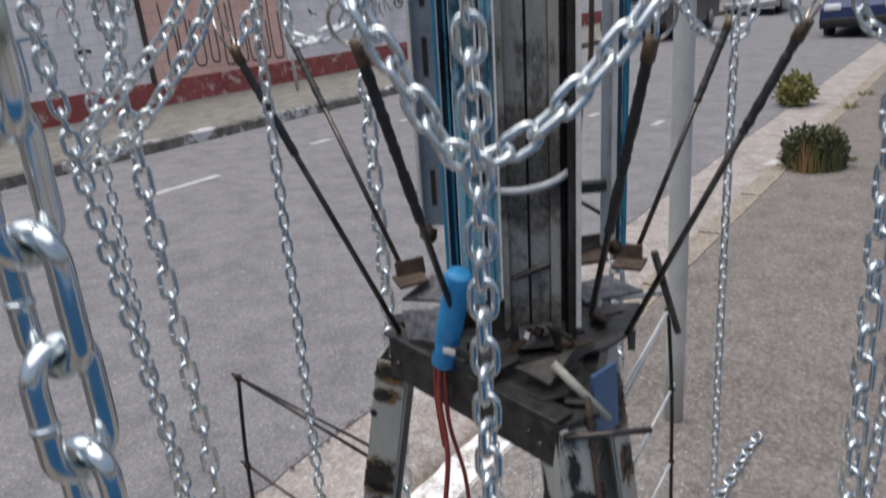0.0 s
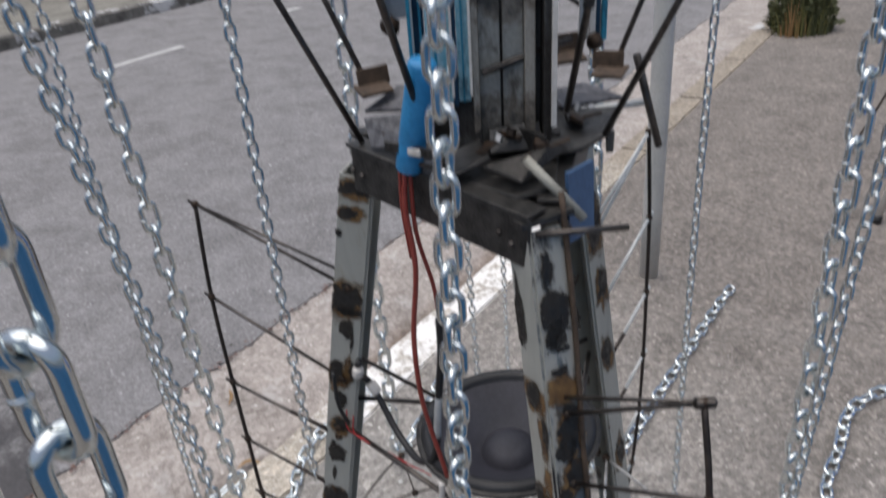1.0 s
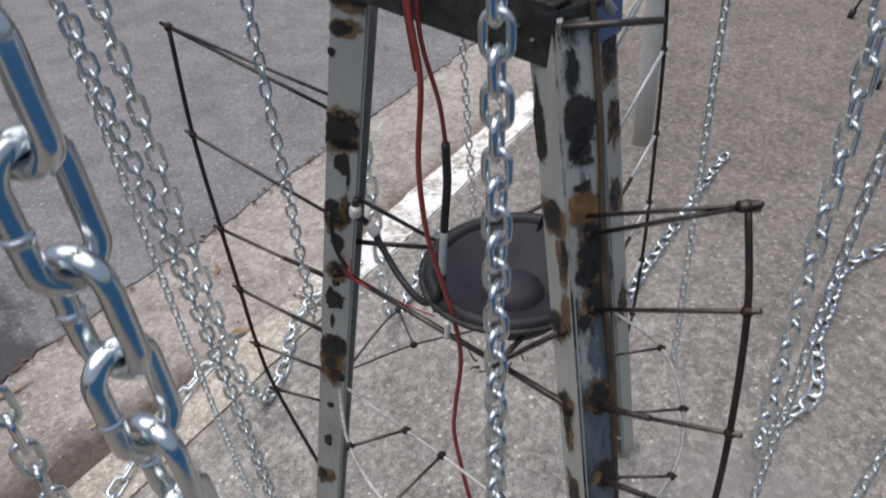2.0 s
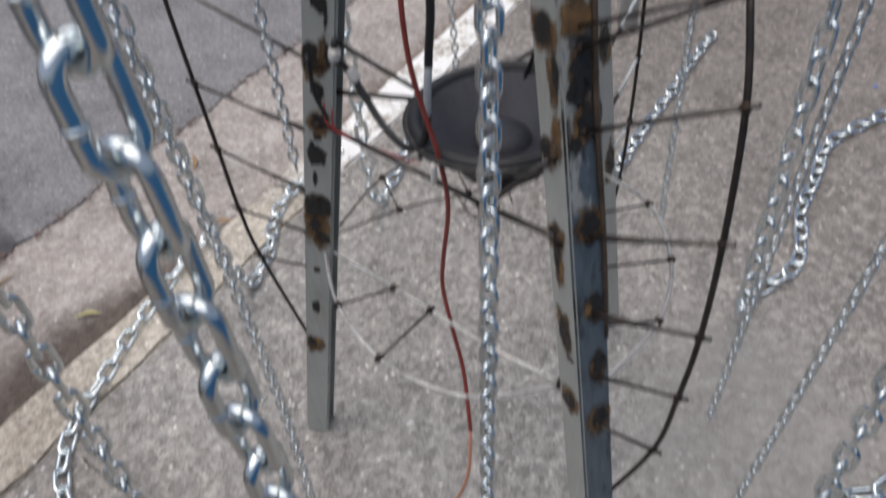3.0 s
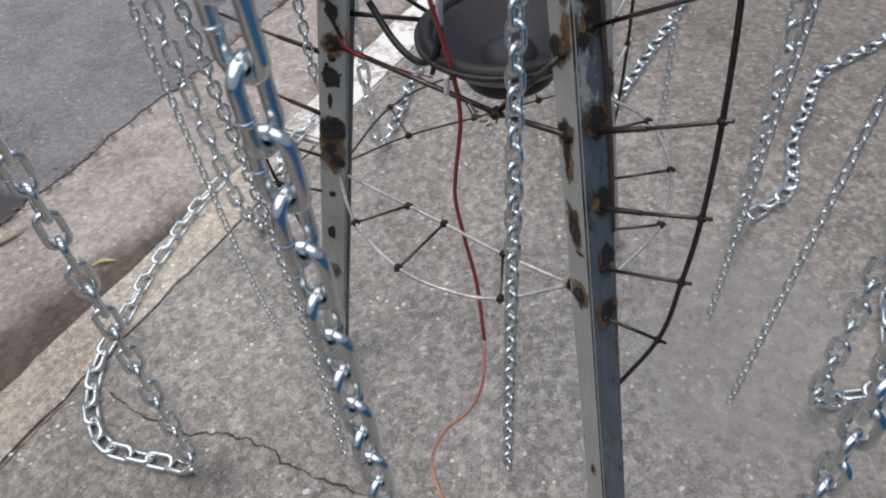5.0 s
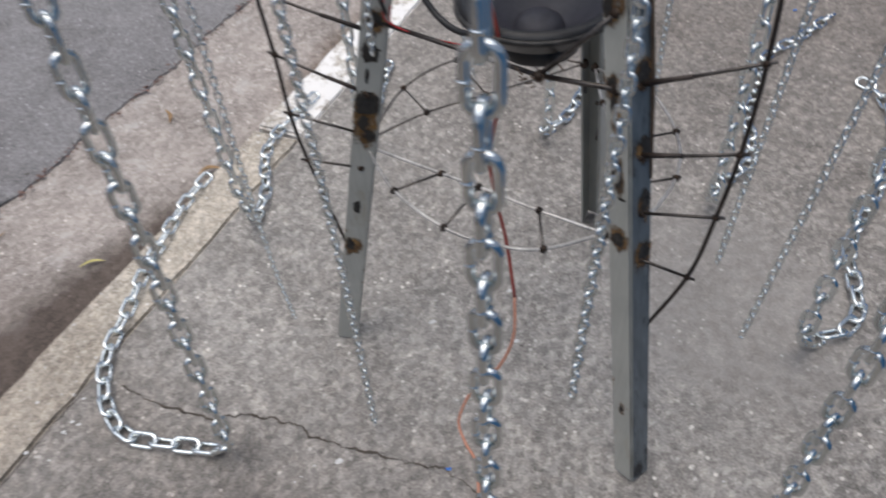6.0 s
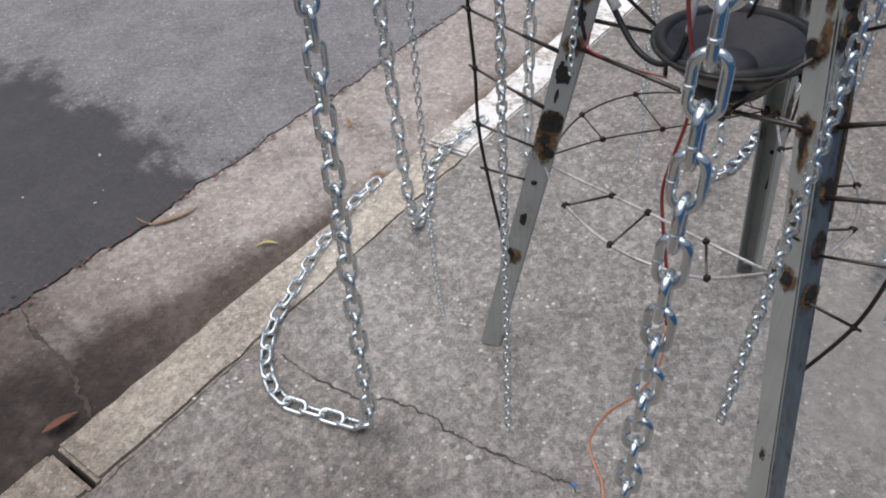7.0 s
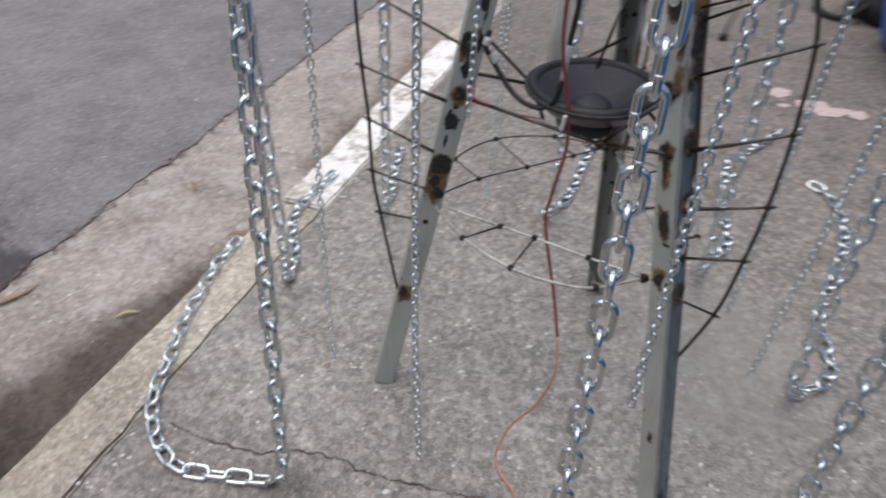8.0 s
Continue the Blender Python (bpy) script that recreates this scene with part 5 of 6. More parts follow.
bent("lead", [(0.108, 0.771, 0.825), (0.098, 0.775, 0.785), (0.075, 0.795, 0.765), (0.045, 0.84, 0.775), (0.012, 0.882, 0.83), (-0.003, 0.872, 0.86), (0.004, 0.868, 0.885)], 0.005, M_RUBBER, audio)
bent("tie", [(0.020, 0.872, 0.825), (0.012, 0.874, 0.840)], 0.008, M_WHITE, audio, "white cable tie")
bent("tie", [(-0.002, 0.866, 0.862), (0.001, 0.864, 0.874)], 0.008, M_WHITE, audio, "white cable tie")
bent("tie", [(0.108, 0.742, 0.772), (0.107, 0.744, 0.757), (0.105, 0.746, 0.742)], 0.0040, M_WHITE, audio, "white cable tie")
bent("thin_lead", [(-0.028, 0.868, 0.80), (-0.030, 0.862, 0.77), (0.0, 0.852, 0.752), (0.05, 0.815, 0.745), (0.09, 0.785, 0.745)], 0.0010, M_CABLE_BRIGHT_RED, audio, "bright red thin lead")
bent("thin_lead", [(-0.02, 0.866, 0.79), (-0.02, 0.858, 0.762), (0.02, 0.838, 0.748), (0.06, 0.81, 0.742)], 0.0010, M_CABLE_BRIGHT_RED, audio, "bright red thin lead")
bent("thin_lead", [(-0.035, 0.866, 0.87), (-0.036, 0.860, 0.82), (-0.028, 0.862, 0.78)], 0.003, M_RUBBER, audio)

# ---- street pole ----
pole = thing("sign_pole", "plain galvanised steel street pole set in the pavement", "pole", (0.806, 2.49, 0))
bm = bmesh.new()
tube(bm, [(0.806 + 0.03 * z, 2.49, z) for z in (-0.02, 0.3, 1.0, 1.7, 2.6, 3.2)], 0.0345, 28)
part("shaft", bm, M_POLE, pole)
bm = bmesh.new()
lathe(bm, [(0.055, 0.0), (0.046, 0.006), (0.036, 0.010), (0.034, 0.011)], (0.806, 2.49, 0.0))
part("mortar_collar", bm, M_SIDEWALK, pole, "grey mortar collar")

# ---- chains ----
def link_mesh(name, length, width, wire, seg=8, sides=8, bead=0.0):
    """A welded oval link lying along x, in the xy plane; bead: how far the weld stands proud on one straight side."""
    bm = bmesh.new()
    r, half = width / 2 - wire, length / 2 - width / 2
    path = [(half + r * math.sin(a), r * math.cos(a), 1.0) for a in (math.pi * k / seg for k in range(seg + 1))]
    back = [(-x, -y, 1.0) for x, y, _ in path]
    if bead:
        for dx, k in ((-0.6, 1.0), (-0.24, 1.0), (-0.2, 1 + bead), (0.0, 1 + 1.3 * bead), (0.2, 1 + bead), (0.24, 1.0), (0.6, 1.0)):
            path.append((half * 0.1 - dx * wire, -r, k))
    path += back
    n = len(path)
    rows = []
    for i, (x, y, k) in enumerate(path):
        (x0, y0, _), (x1, y1, _) = path[i - 1], path[(i + 1) % n]
        t = Vector((x1 - x0, y1 - y0, 0)).normalized()
        o = Vector((-t.y, t.x, 0))
        rows.append([bm.verts.new(Vector((x, y, 0)) + wire * k * (math.cos(c) * o + Vector((0, 0, math.sin(c))))) for c in (2 * math.pi * q / sides for q in range(sides))])
    for i in range(n):
        a, b = rows[i], rows[(i + 1) % n]
        for k in range(sides):
            bm.faces.new((a[k], b[k], b[(k + 1) % sides], a[(k + 1) % sides]))
    bmesh.ops.recalc_face_normals(bm, faces=bm.faces)
    return mesh_of(name, bm, M_ZINC)


# length, width and wire radius of the links, and the pitch from link to link
BIG = (link_mesh("link", 0.0680, 0.0370, 0.0052, 12, 14, 0.12), 0.0475, 0.036)
MID = (link_mesh("link", 0.0268, 0.0178, 0.0024, 9, 10), 0.0170, 0.0170)
FINE = (link_mesh("link", 0.0215, 0.0135, 0.0019, 7, 7), 0.0148, 0.0115)


def resample(pts, step):
    pts = [Vector(p) for p in pts]
    out, left = [pts[0].copy()], step
    for a, b in zip(pts, pts[1:]):
        d = (b - a).length
        pos = 0.0
        while d - pos >= left:
            pos += left
            out.append(a.lerp(b, pos / d))
            left = step
        left -= d - pos
    return out


def chain(kind, pts, label, twist=0.0, wind=0.0, group="hanging chains"):
    """A chain of single links along points; twist: its turn about its own line, wind: how that grows from link to link."""
    mesh, pitch, width = kind
    line = resample(pts, pitch)
    top = thing("chain", label, "chain", tuple(line[-1]), group)
    n = None
    inv = top.matrix_basis.inverted()
    for i, (a, b) in enumerate(zip(line, line[1:])):
        t = (b - a).normalized()
        if n is None:
            n = Vector((1, 0, 0)) if abs(t.x) < 0.9 else Vector((0, 1, 0))
        n = (n - t * n.dot(t)).normalized()
        ang = radians(twist + wind * i) + (math.pi / 2 if i % 2 else 0) + random.uniform(-0.16, 0.16)
        mid = (a + b) / 2
        if abs(t.z) < 0.5 and mid.z < 0.03:
            flat = Vector((0, 0, 1))
            flat = (flat - t * flat.dot(t)).normalized()
            lie = radians(30) if i % 2 else radians(-33)
            w = Matrix.Rotation(lie + random.uniform(-0.2, 0.2), 3, t) @ flat
            mid.z = width * (0.32 if i % 2 else 0.36)
        else:
            w = Matrix.Rotation(ang, 3, t) @ n
        m = Matrix((t, w.cross(t), w)).transposed().to_4x4()
        m.translation = mid
        ob = new("link", mesh)
        ob.parent = top
        ob.matrix_parent_inverse = inv
        ob.matrix_basis = m
    return top


def drop(x, y, z1, z0, lean=0.035, floor=()):
    """The line of a chain that hangs from z1 to z0 and then lies along places on the pavement."""
    pts = [(x + lean * z, y, z) for z in (z1, (z1 + z0) / 2, z0)]
    if floor:
        fx, fy = floor[0]
        pts += [((x + fx) / 2 + lean * z0 * 0.5, (y + fy) / 2, max(0.02, z0 * 0.4))]
        pts += smooth_line([(a, b, 0.008) for a, b in floor], 6)
    return pts


random.seed(3)
GROUND = "with its tail looped"
chain(BIG, drop(-0.469, 0.655, 1.75, 0.05, 0.064, [(-0.513, 0.683), (-0.56, 0.70), (-0.615, 0.72), (-0.69, 0.754), (-0.74, 0.835), (-0.759, 0.925), (-0.757, 1.003), (-0.729, 1.10), (-0.702, 1.224), (-0.656, 1.359), (-0.609, 1.484), (-0.54, 1.60)]), "bright zinc chain " + GROUND + " by the kerb", 48, 0.3)
chain(BIG, drop(-0.035, 0.284, 1.75, 0.02, 0.03), "heavy bright zinc chain hanging straight down to the pavement", 22, 0.2)
chain(BIG, drop(-0.413, 1.25, 1.75, 0.20, 0.0, [(-0.42, 1.36), (-0.388, 1.46), (-0.39, 1.60), (-0.362, 1.71), (-0.30, 1.80), (-0.20, 1.93)]), "bright zinc chain " + GROUND + " on the painted kerb", 44, 0.5)
chain(BIG, drop(-0.10, 1.545, 1.75, 0.10, 0.036, [(-0.083, 1.657), (-0.045, 1.75), (-0.01, 1.88), (0.046, 2.05)]), "bright zinc chain " + GROUND + " on the pavement", 52, 0.4)
chain(BIG, drop(0.41, 1.44, 1.75, 0.08, 0.02, [(0.418, 1.515), (0.475, 1.532), (0.548, 1.61), (0.64, 1.745), (0.72, 1.86), (0.81, 1.985), (0.96, 2.20), (1.085, 2.365)]), "bright zinc chain with a straight tail lying on the pavement", 40, 0.5)
chain(BIG, drop(0.673, 0.998, 1.75, 0.13, 0.03, [(0.766, 1.141), (0.825, 1.169), (0.902, 1.215), (0.95, 1.302), (0.992, 1.407), (1.072, 1.515), (1.15, 1.64), (1.227, 1.70), (1.36, 1.76), (1.52, 1.85)]), "bright zinc chain with a wavy tail lying on the pavement", 50, 0.4)
chain(BIG, drop(0.665, 0.59, 1.75, 0.12, 0.03, [(0.756, 0.65), (0.813, 0.643), (0.884, 0.687), (0.92, 0.765), (0.973, 0.872), (1.045, 0.935), (1.17, 1.05), (1.286, 1.174), (1.365, 1.308), (1.391, 1.415), (1.371, 1.483)]), "bright zinc chain with its tail hooked round on the pavement", 42, 0.4)
chain(BIG, drop(0.426, 0.265, 1.75, 0.02, 0.03), "heavy bright zinc chain hanging straight down to the pavement", 47, 0.5)
# medium chains
chain(MID, [(0.186, 0.392, 1.660), (0.183, 0.392, 1.500), (0.166, 0.385, 1.2), (0.144, 0.378, 0.85), (0.126, 0.375, 0.58), (0.116, 0.37, 0.43)], "medium zinc chain hanging from a swag", 4, 0.9)
chain(MID, smooth_line([(0.118, 0.41, 1.618), (0.135, 0.40, 1.577), (0.145, 0.40, 1.557), (0.156, 0.40, 1.534), (0.168, 0.40, 1.511), (0.181, 0.40, 1.503), (0.196, 0.40, 1.507), (0.217, 0.40, 1.519), (0.235, 0.40, 1.534), (0.253, 0.40, 1.552), (0.269, 0.40, 1.569), (0.29, 0.40, 1.60)]), "medium zinc chain slung in a wide curve", 30, 0.0, "chain swags")
for pts in ([(-0.03, 0.72, 1.65), (-0.069, 0.72, 1.582), (-0.106, 0.72, 1.54), (-0.153, 0.72, 1.496), (-0.201, 0.72, 1.467), (-0.226, 0.72, 1.46)],
            [(-0.06, 0.74, 1.65), (-0.103, 0.74, 1.59), (-0.145, 0.74, 1.552), (-0.183, 0.74, 1.518), (-0.215, 0.74, 1.486), (-0.239, 0.74, 1.459)],
            [(-0.140, 0.76, 1.66), (-0.166, 0.76, 1.58), (-0.192, 0.76, 1.533), (-0.224, 0.76, 1.49), (-0.253, 0.76, 1.454)],
            [(-0.027, 0.90, 1.65), (-0.028, 0.90, 1.571), (-0.008, 0.90, 1.56), (0.023, 0.90, 1.569), (0.042, 0.90, 1.583), (0.058, 0.90, 1.64)],
            [(0.455, 1.1, 1.62), (0.479, 1.1, 1.541), (0.506, 1.1, 1.507), (0.533, 1.1, 1.498), (0.567, 1.1, 1.521), (0.58, 1.1, 1.62)],
            [(0.545, 0.8, 1.60), (0.571, 0.8, 1.529), (0.593, 0.8, 1.509), (0.640, 0.8, 1.488)]):
    chain(MID, smooth_line(pts), "medium zinc chain slung between the spokes", random.uniform(0, 90), 1.0, "chain swags")
for pts in ([(-0.076, 0.86, 1.566), (-0.06, 0.86, 1.59), (-0.031, 0.86, 1.66)], [(0.092, 0.64, 1.562), (0.101, 0.64, 1.585), (0.114, 0.64, 1.66)], [(0.491, 0.76, 1.535), (0.481, 0.76, 1.560), (0.468, 0.76, 1.62)], [(0.331, 0.658, 1.54), (0.333, 0.655, 1.58), (0.336, 0.65, 1.65)]):
    chain(MID, pts, "short medium zinc chain rising from a spoke's ring", 20, 1.0, "spoke chains")
chain(MID, smooth_line([(-0.155, 0.60, 1.65), (-0.163, 0.68, 1.0), (-0.172, 0.70, 0.4), (-0.18, 0.645, 0.02)]), "medium zinc chain hanging to the pavement", 45, 0.3)
# fine chains
for pts in ([(-0.280, 0.905, 1.70), (-0.306, 0.91, 0.9), (-0.325, 0.93, 0.3), (-0.323, 0.955, 0.03)],
            [(0.262, 1.48, 1.70), (0.235, 1.48, 0.9), (0.212, 1.495, 0.06)],
            [(0.51, 0.98, 1.65), (0.49, 0.98, 1.0), (0.482, 0.985, 0.40)],
            [(0.56, 0.62, 1.65), (0.50, 0.62, 0.9), (0.46, 0.62, 0.34)],
            [(0.61, 0.50, 1.65), (0.53, 0.50, 0.9), (0.465, 0.51, 0.28)],
            [(-0.02, 0.76, 1.66), (-0.045, 0.76, 1.1), (-0.062, 0.765, 0.76)],
            [(0.19, 1.22, 1.65), (0.165, 1.22, 1.1), (0.150, 1.23, 0.42)]):
    chain(FINE, smooth_line(pts), "fine zinc chain hanging free", random.uniform(35, 55), 0.6, "fine chains")

# ---- plants and litter ----
def blades(bm, centre, radius, count, height, lean, seed, width=0.012):
    """Grass blades: thin tapered strips bent outwards."""
    rnd = random.Random(seed)
    for _ in range(count):
        a, r = rnd.uniform(0, 2 * math.pi), radius * math.sqrt(rnd.random())
        p = Vector(centre) + Vector((math.cos(a) * r, math.sin(a) * r, 0))
        h = height * rnd.uniform(0.45, 1.0) * (1 - 0.45 * (r / radius) ** 2)
        d = Vector((math.cos(a), math.sin(a), 0)) * lean * h * rnd.uniform(0.2, 1.0) + Vector((rnd.uniform(-0.1, 0.1), rnd.uniform(-0.1, 0.1), 0)) * h
        s = Vector((rnd.uniform(-1, 1), rnd.uniform(-1, 1), 0)).normalized() * width * rnd.uniform(0.5, 1.2)
        rows = []
        for k in (0, 0.4, 0.75, 1.0):
            c = p + Vector((0, 0, h * k)) + d * k * k
            rows.append((bm.verts.new(c - s * (1 - k * 0.9)), bm.verts.new(c + s * (1 - k * 0.9))))
        for (a0, a1), (b0, b1) in zip(rows, rows[1:]):
            bm.faces.new((a0, a1, b1, b0))


def foliage(bm, centre, radii, count, size, seed):
    """Many small leaves in an uneven clump with gaps."""
    rnd = random.Random(seed)
    for _ in range(count):
        d = Vector((rnd.gauss(0, 1), rnd.gauss(0, 1), rnd.gauss(0, 1))).normalized()
        r = rnd.uniform(0.35, 1.0) ** 0.5 * (1 + 0.55 * noise.noise(d * 2.2 + Vector((seed, 0, 0))))
        p = Vector(centre) + Vector((d.x * radii[0], d.y * radii[1], d.z * radii[2])) * r
        if p.z < 0.01:
            continue
        t = (d + Vector((rnd.uniform(-1, 1), rnd.uniform(-1, 1), rnd.uniform(-0.4, 1)))).normalized() * size * rnd.uniform(0.6, 1.5)
        o = t.cross(Vector((rnd.uniform(-1, 1), rnd.uniform(-1, 1), rnd.uniform(-1, 1)))).normalized() * size * 0.3
        bm.faces.new([bm.verts.new(q) for q in (p, p + t * 0.5 + o, p + t, p + t * 0.5 - o)])


bush = thing("grass_tuft", "dense dark green weed clump growing at the pavement edge", "grass tuft", (2.83, 6.12, 0))
bm = bmesh.new()
for n, (dx, dy, r, h) in enumerate(((0.06, 0.02, 0.17, 0.17), (0.13, -0.05, 0.13, 0.15), (-0.07, 0.05, 0.13, 0.13), (0.0, 0.12, 0.16, 0.18))):
    foliage(bm, (2.85 + dx, 6.12 + dy, 0.13), (r, r, h), 520, 0.05, 3 + n)
blades(bm, (2.90, 6.10, 0), 0.21, 420, 0.36, 0.25, 31, 0.007)
part("leaves", bm, M_GREEN, bush)
bm = bmesh.new()
blades(bm, (2.76, 5.99, 0), 0.09, 42, 0.30, 0.2, 40, 0.007)
part("dry_straw", bm, M_STRAW, bush, "dry orange stalks")
bm = bmesh.new()
blades(bm, (2.86, 6.08, 0), 0.21, 170, 0.40, 0.35, 41, 0.004)
part("seed_head", bm, M_GREEN_PALE, bush, "thin pale stems")
weed = thing("weed", "pale green weed growing from the kerb", "weed", (4.02, 9.3, 0))
bm = bmesh.new()
foliage(bm, (4.06, 9.38, 0.16), (0.20, 0.20, 0.16), 420, 0.075, 6)
foliage(bm, (3.96, 9.25, 0.10), (0.17, 0.17, 0.12), 300, 0.07, 7)
blades(bm, (4.0, 9.3, 0), 0.16, 90, 0.34, 0.5, 44, 0.010)
part("leaves", bm, M_GREEN_PALE, weed)
# thin grass in the joint between kerb and slab, further up the street
for n, (a, s1, r, h) in enumerate(((1.15, 7.4, 0.07, 0.10), (1.14, 8.3, 0.09, 0.09), (1.16, 9.6, 0.08, 0.12), (1.13, 10.6, 0.10, 0.10))):
    tuft = thing("grass_tuft", "small tuft of pale grass in the joint behind the kerb", "grass tuft", street(a, s1), "joint grass")
    bm = bmesh.new()
    blades(bm, street(a, s1), r, 46, h, 0.6, 60 + n, 0.006)
    part("blades", bm, M_GREEN_PALE, tuft)


def scrap(name, at, size, mat, label, category, seed, z=0.002):
    """A crumpled flat scrap."""
    bm = bmesh.new()
    n = 9
    mid = bm.verts.new((at[0], at[1], z + size * 0.25))
    rim = [bm.verts.new((at[0] + size * (0.7 + 0.5 * noise.noise(Vector((math.cos(a) * 2, math.sin(a) * 2, seed)))) * math.cos(a), at[1] + size * (0.5 + 0.5 * noise.noise(Vector((math.cos(a) * 2, seed, math.sin(a) * 2)))) * math.sin(a), z + abs(noise.noise(Vector((a, seed, 1)))) * size * 0.2)) for a in (2 * math.pi * k / n for k in range(n))]
    for k in range(n):
        bm.faces.new((mid, rim[k], rim[(k + 1) % n]))
    bmesh.ops.recalc_face_normals(bm, faces=bm.faces)
    return tagged(new(name, mesh_of(name, bm, mat, False)), label, category)


scrap("paper_scrap", (2.62, 6.35), 0.10, M_SPECK, "crumpled white paper beside the grass", "litter", 1)
scrap("paper_scrap", (2.68, 6.45), 0.07, M_SPECK, "crumpled white paper beside the grass", "litter", 2)


def leaf(pts, width, mat, label):
    bm = bmesh.new()
    line = smooth_line(pts, 5)
    rows = []
    for i, p in enumerate(line):
        t = (line[min(i + 1, len(line) - 1)] - line[max(i - 1, 0)]).normalized()
        o = Vector((-t.y, t.x, 0)) * width * math.sin(math.pi * (i + 0.4) / (len(line) - 0.2))
        rows.append((bm.verts.new(p - o + Vector((0, 0, abs(o.length)))), bm.verts.new(p), bm.verts.new(p + o + Vector((0, 0, abs(o.length) * 0.7)))))
    for a, b in zip(rows, rows[1:]):
        bm.faces.new((a[0], a[1], b[1], b[0]))
        bm.faces.new((a[1], a[2], b[2], b[1]))
    bmesh.ops.recalc_face_normals(bm, faces=bm.faces)
    return tagged(new("leaf", mesh_of("leaf", bm, mat)), label, "leaf")


def gz(a):
    """Height of gutter or road at that distance across."""
    if a < KERB_OUT + 0.12:
        return -0.058 + max(0, a - KERB_OUT - 0.02) * 0.13
    if a < GUTTER_OUT:
        return -0.045 + (a - KERB_OUT - 0.12) * 0.031 / (GUTTER_OUT - KERB_OUT - 0.12)
    return max(road_z(a), -0.008)


def on_street(x, y, lift=0.004):
    return (x, y, gz(Vector((x, y, 0)).dot(N)) + lift)


leaf([on_street(-1.30, 1.47), on_street(-1.24, 1.44), on_street(-1.16, 1.48), on_street(-1.12, 1.53)], 0.007, M_LEAFBROWN, "curled dry brown leaf lying on the road's edge")
leaf([on_street(-0.90, 1.345, 0.008), on_street(-0.87, 1.36, 0.008), on_street(-0.835, 1.36, 0.008)], 0.0055, M_LEAFYELLOW, "small yellow leaf lying in the gutter")
leaf([on_street(-1.26, 0.71, 0.012), on_street(-1.23, 0.73, 0.014), on_street(-1.20, 0.77, 0.012)], 0.014, M_LEAFRUST, "dry red-brown leaf lying in the gutter")
leaf([on_street(-0.60, 1.66, 0.012), on_street(-0.57, 1.68, 0.014), on_street(-0.53, 1.68, 0.012)], 0.010, M_LEAFBROWN, "dry leaf lying in the gutter by the chain")
leaf([on_street(-0.72, 2.02, 0.006), on_street(-0.70, 1.98, 0.006), on_street(-0.70, 1.94, 0.006)], 0.006, M_LEAFBROWN, "dry leaf lying in the gutter")
# pale flecks of paper and paint on pavement and road
bm = bmesh.new()
rnd = random.Random(8)


def fleck(x, y, z, r):
    n = rnd.randint(5, 7)
    a0 = rnd.uniform(0, 6)
    sq = rnd.uniform(0.5, 1.0)
    vs = [bm.verts.new((x + r * rnd.uniform(0.6, 1.2) * math.cos(a0 + 2 * math.pi * k / n), y + sq * r * rnd.uniform(0.6, 1.2) * math.sin(a0 + 2 * math.pi * k / n), z)) for k in range(n)]
    f = bm.faces.new(vs)
    f.normal_update()
    if f.normal.z < 0:
        f.normal_flip()


for x, y, r in ((-0.83, 0.803, 0.008), (-0.90, 0.77, 0.007), (-0.80, 0.88, 0.006), (-0.80, 0.815, 0.006), (-0.815, 0.825, 0.005), (-0.096, 1.52, 0.009), (0.176, 0.945, 0.012), (-0.02, 0.90, 0.010), (0.15, 0.80, 0.008), (-0.26, 0.60, 0.010), (-0.33, 0.50, 0.012)):
    fleck(x, y, 0.002, r)
for _ in range(110):
    x, y = rnd.uniform(-0.9, 1.6), rnd.uniform(0.2, 2.2)
    if Vector((x, y, 0)).dot(N) < KERB_IN - 0.02:
        fleck(x, y, 0.002, rnd.uniform(0.0012, 0.0036))
for _ in range(90):
    a, s = rnd.uniform(1.9, 4.2), rnd.uniform(-0.6, 5.0)
    p = street(a, s)
    fleck(p.x, p.y, road_z(a) + 0.003, rnd.choice((0.003, 0.004, 0.006, 0.009)))
tagged(new("flecks", mesh_of("flecks", bm, M_SPECK, False)), "small pale flecks scattered on pavement and road", "litter", kind="stuff")
bm = bmesh.new()
rnd = random.Random(23)
for _ in range(130):
    a, s = KERB_OUT + 0.012 + abs(rnd.gauss(0, 0.05)), rnd.uniform(-1.0, 3.5)
    p = street(a, s)
    fleck(p.x, p.y, gz(a) + 0.004, rnd.choice((0.002, 0.003, 0.004, 0.006)))
for _ in range(90):
    a, s = GUTTER_OUT + rnd.gauss(0.02, 0.02), rnd.uniform(-0.8, 4.0)
    p = street(a, s)
    fleck(p.x, p.y, -0.003 + max(0.0, RISE * (a - GUTTER_OUT)), rnd.choice((0.002, 0.003, 0.005, 0.008)))
tagged(new("grit", mesh_of("grit", bm, M_CRACK, False)), "dark crumbs of dirt lying along the gutter", "grit", kind="stuff")
bm = bmesh.new()
rnd = random.Random(29)
for _ in range(420):
    a, s = GUTTER_OUT + rnd.gauss(-0.008, 0.012), rnd.uniform(-0.8, 4.5)
    p = street(a, s)
    fleck(p.x, p.y, max(gz(a), -0.0075) + 0.003, rnd.choice((0.003, 0.004, 0.006, 0.009)))
tagged(new("soil", mesh_of("soil", bm, M_SOIL, False)), "reddish soil caught along the asphalt's broken edge", "soil", kind="stuff")
bm = bmesh.new()
rnd = random.Random(11)
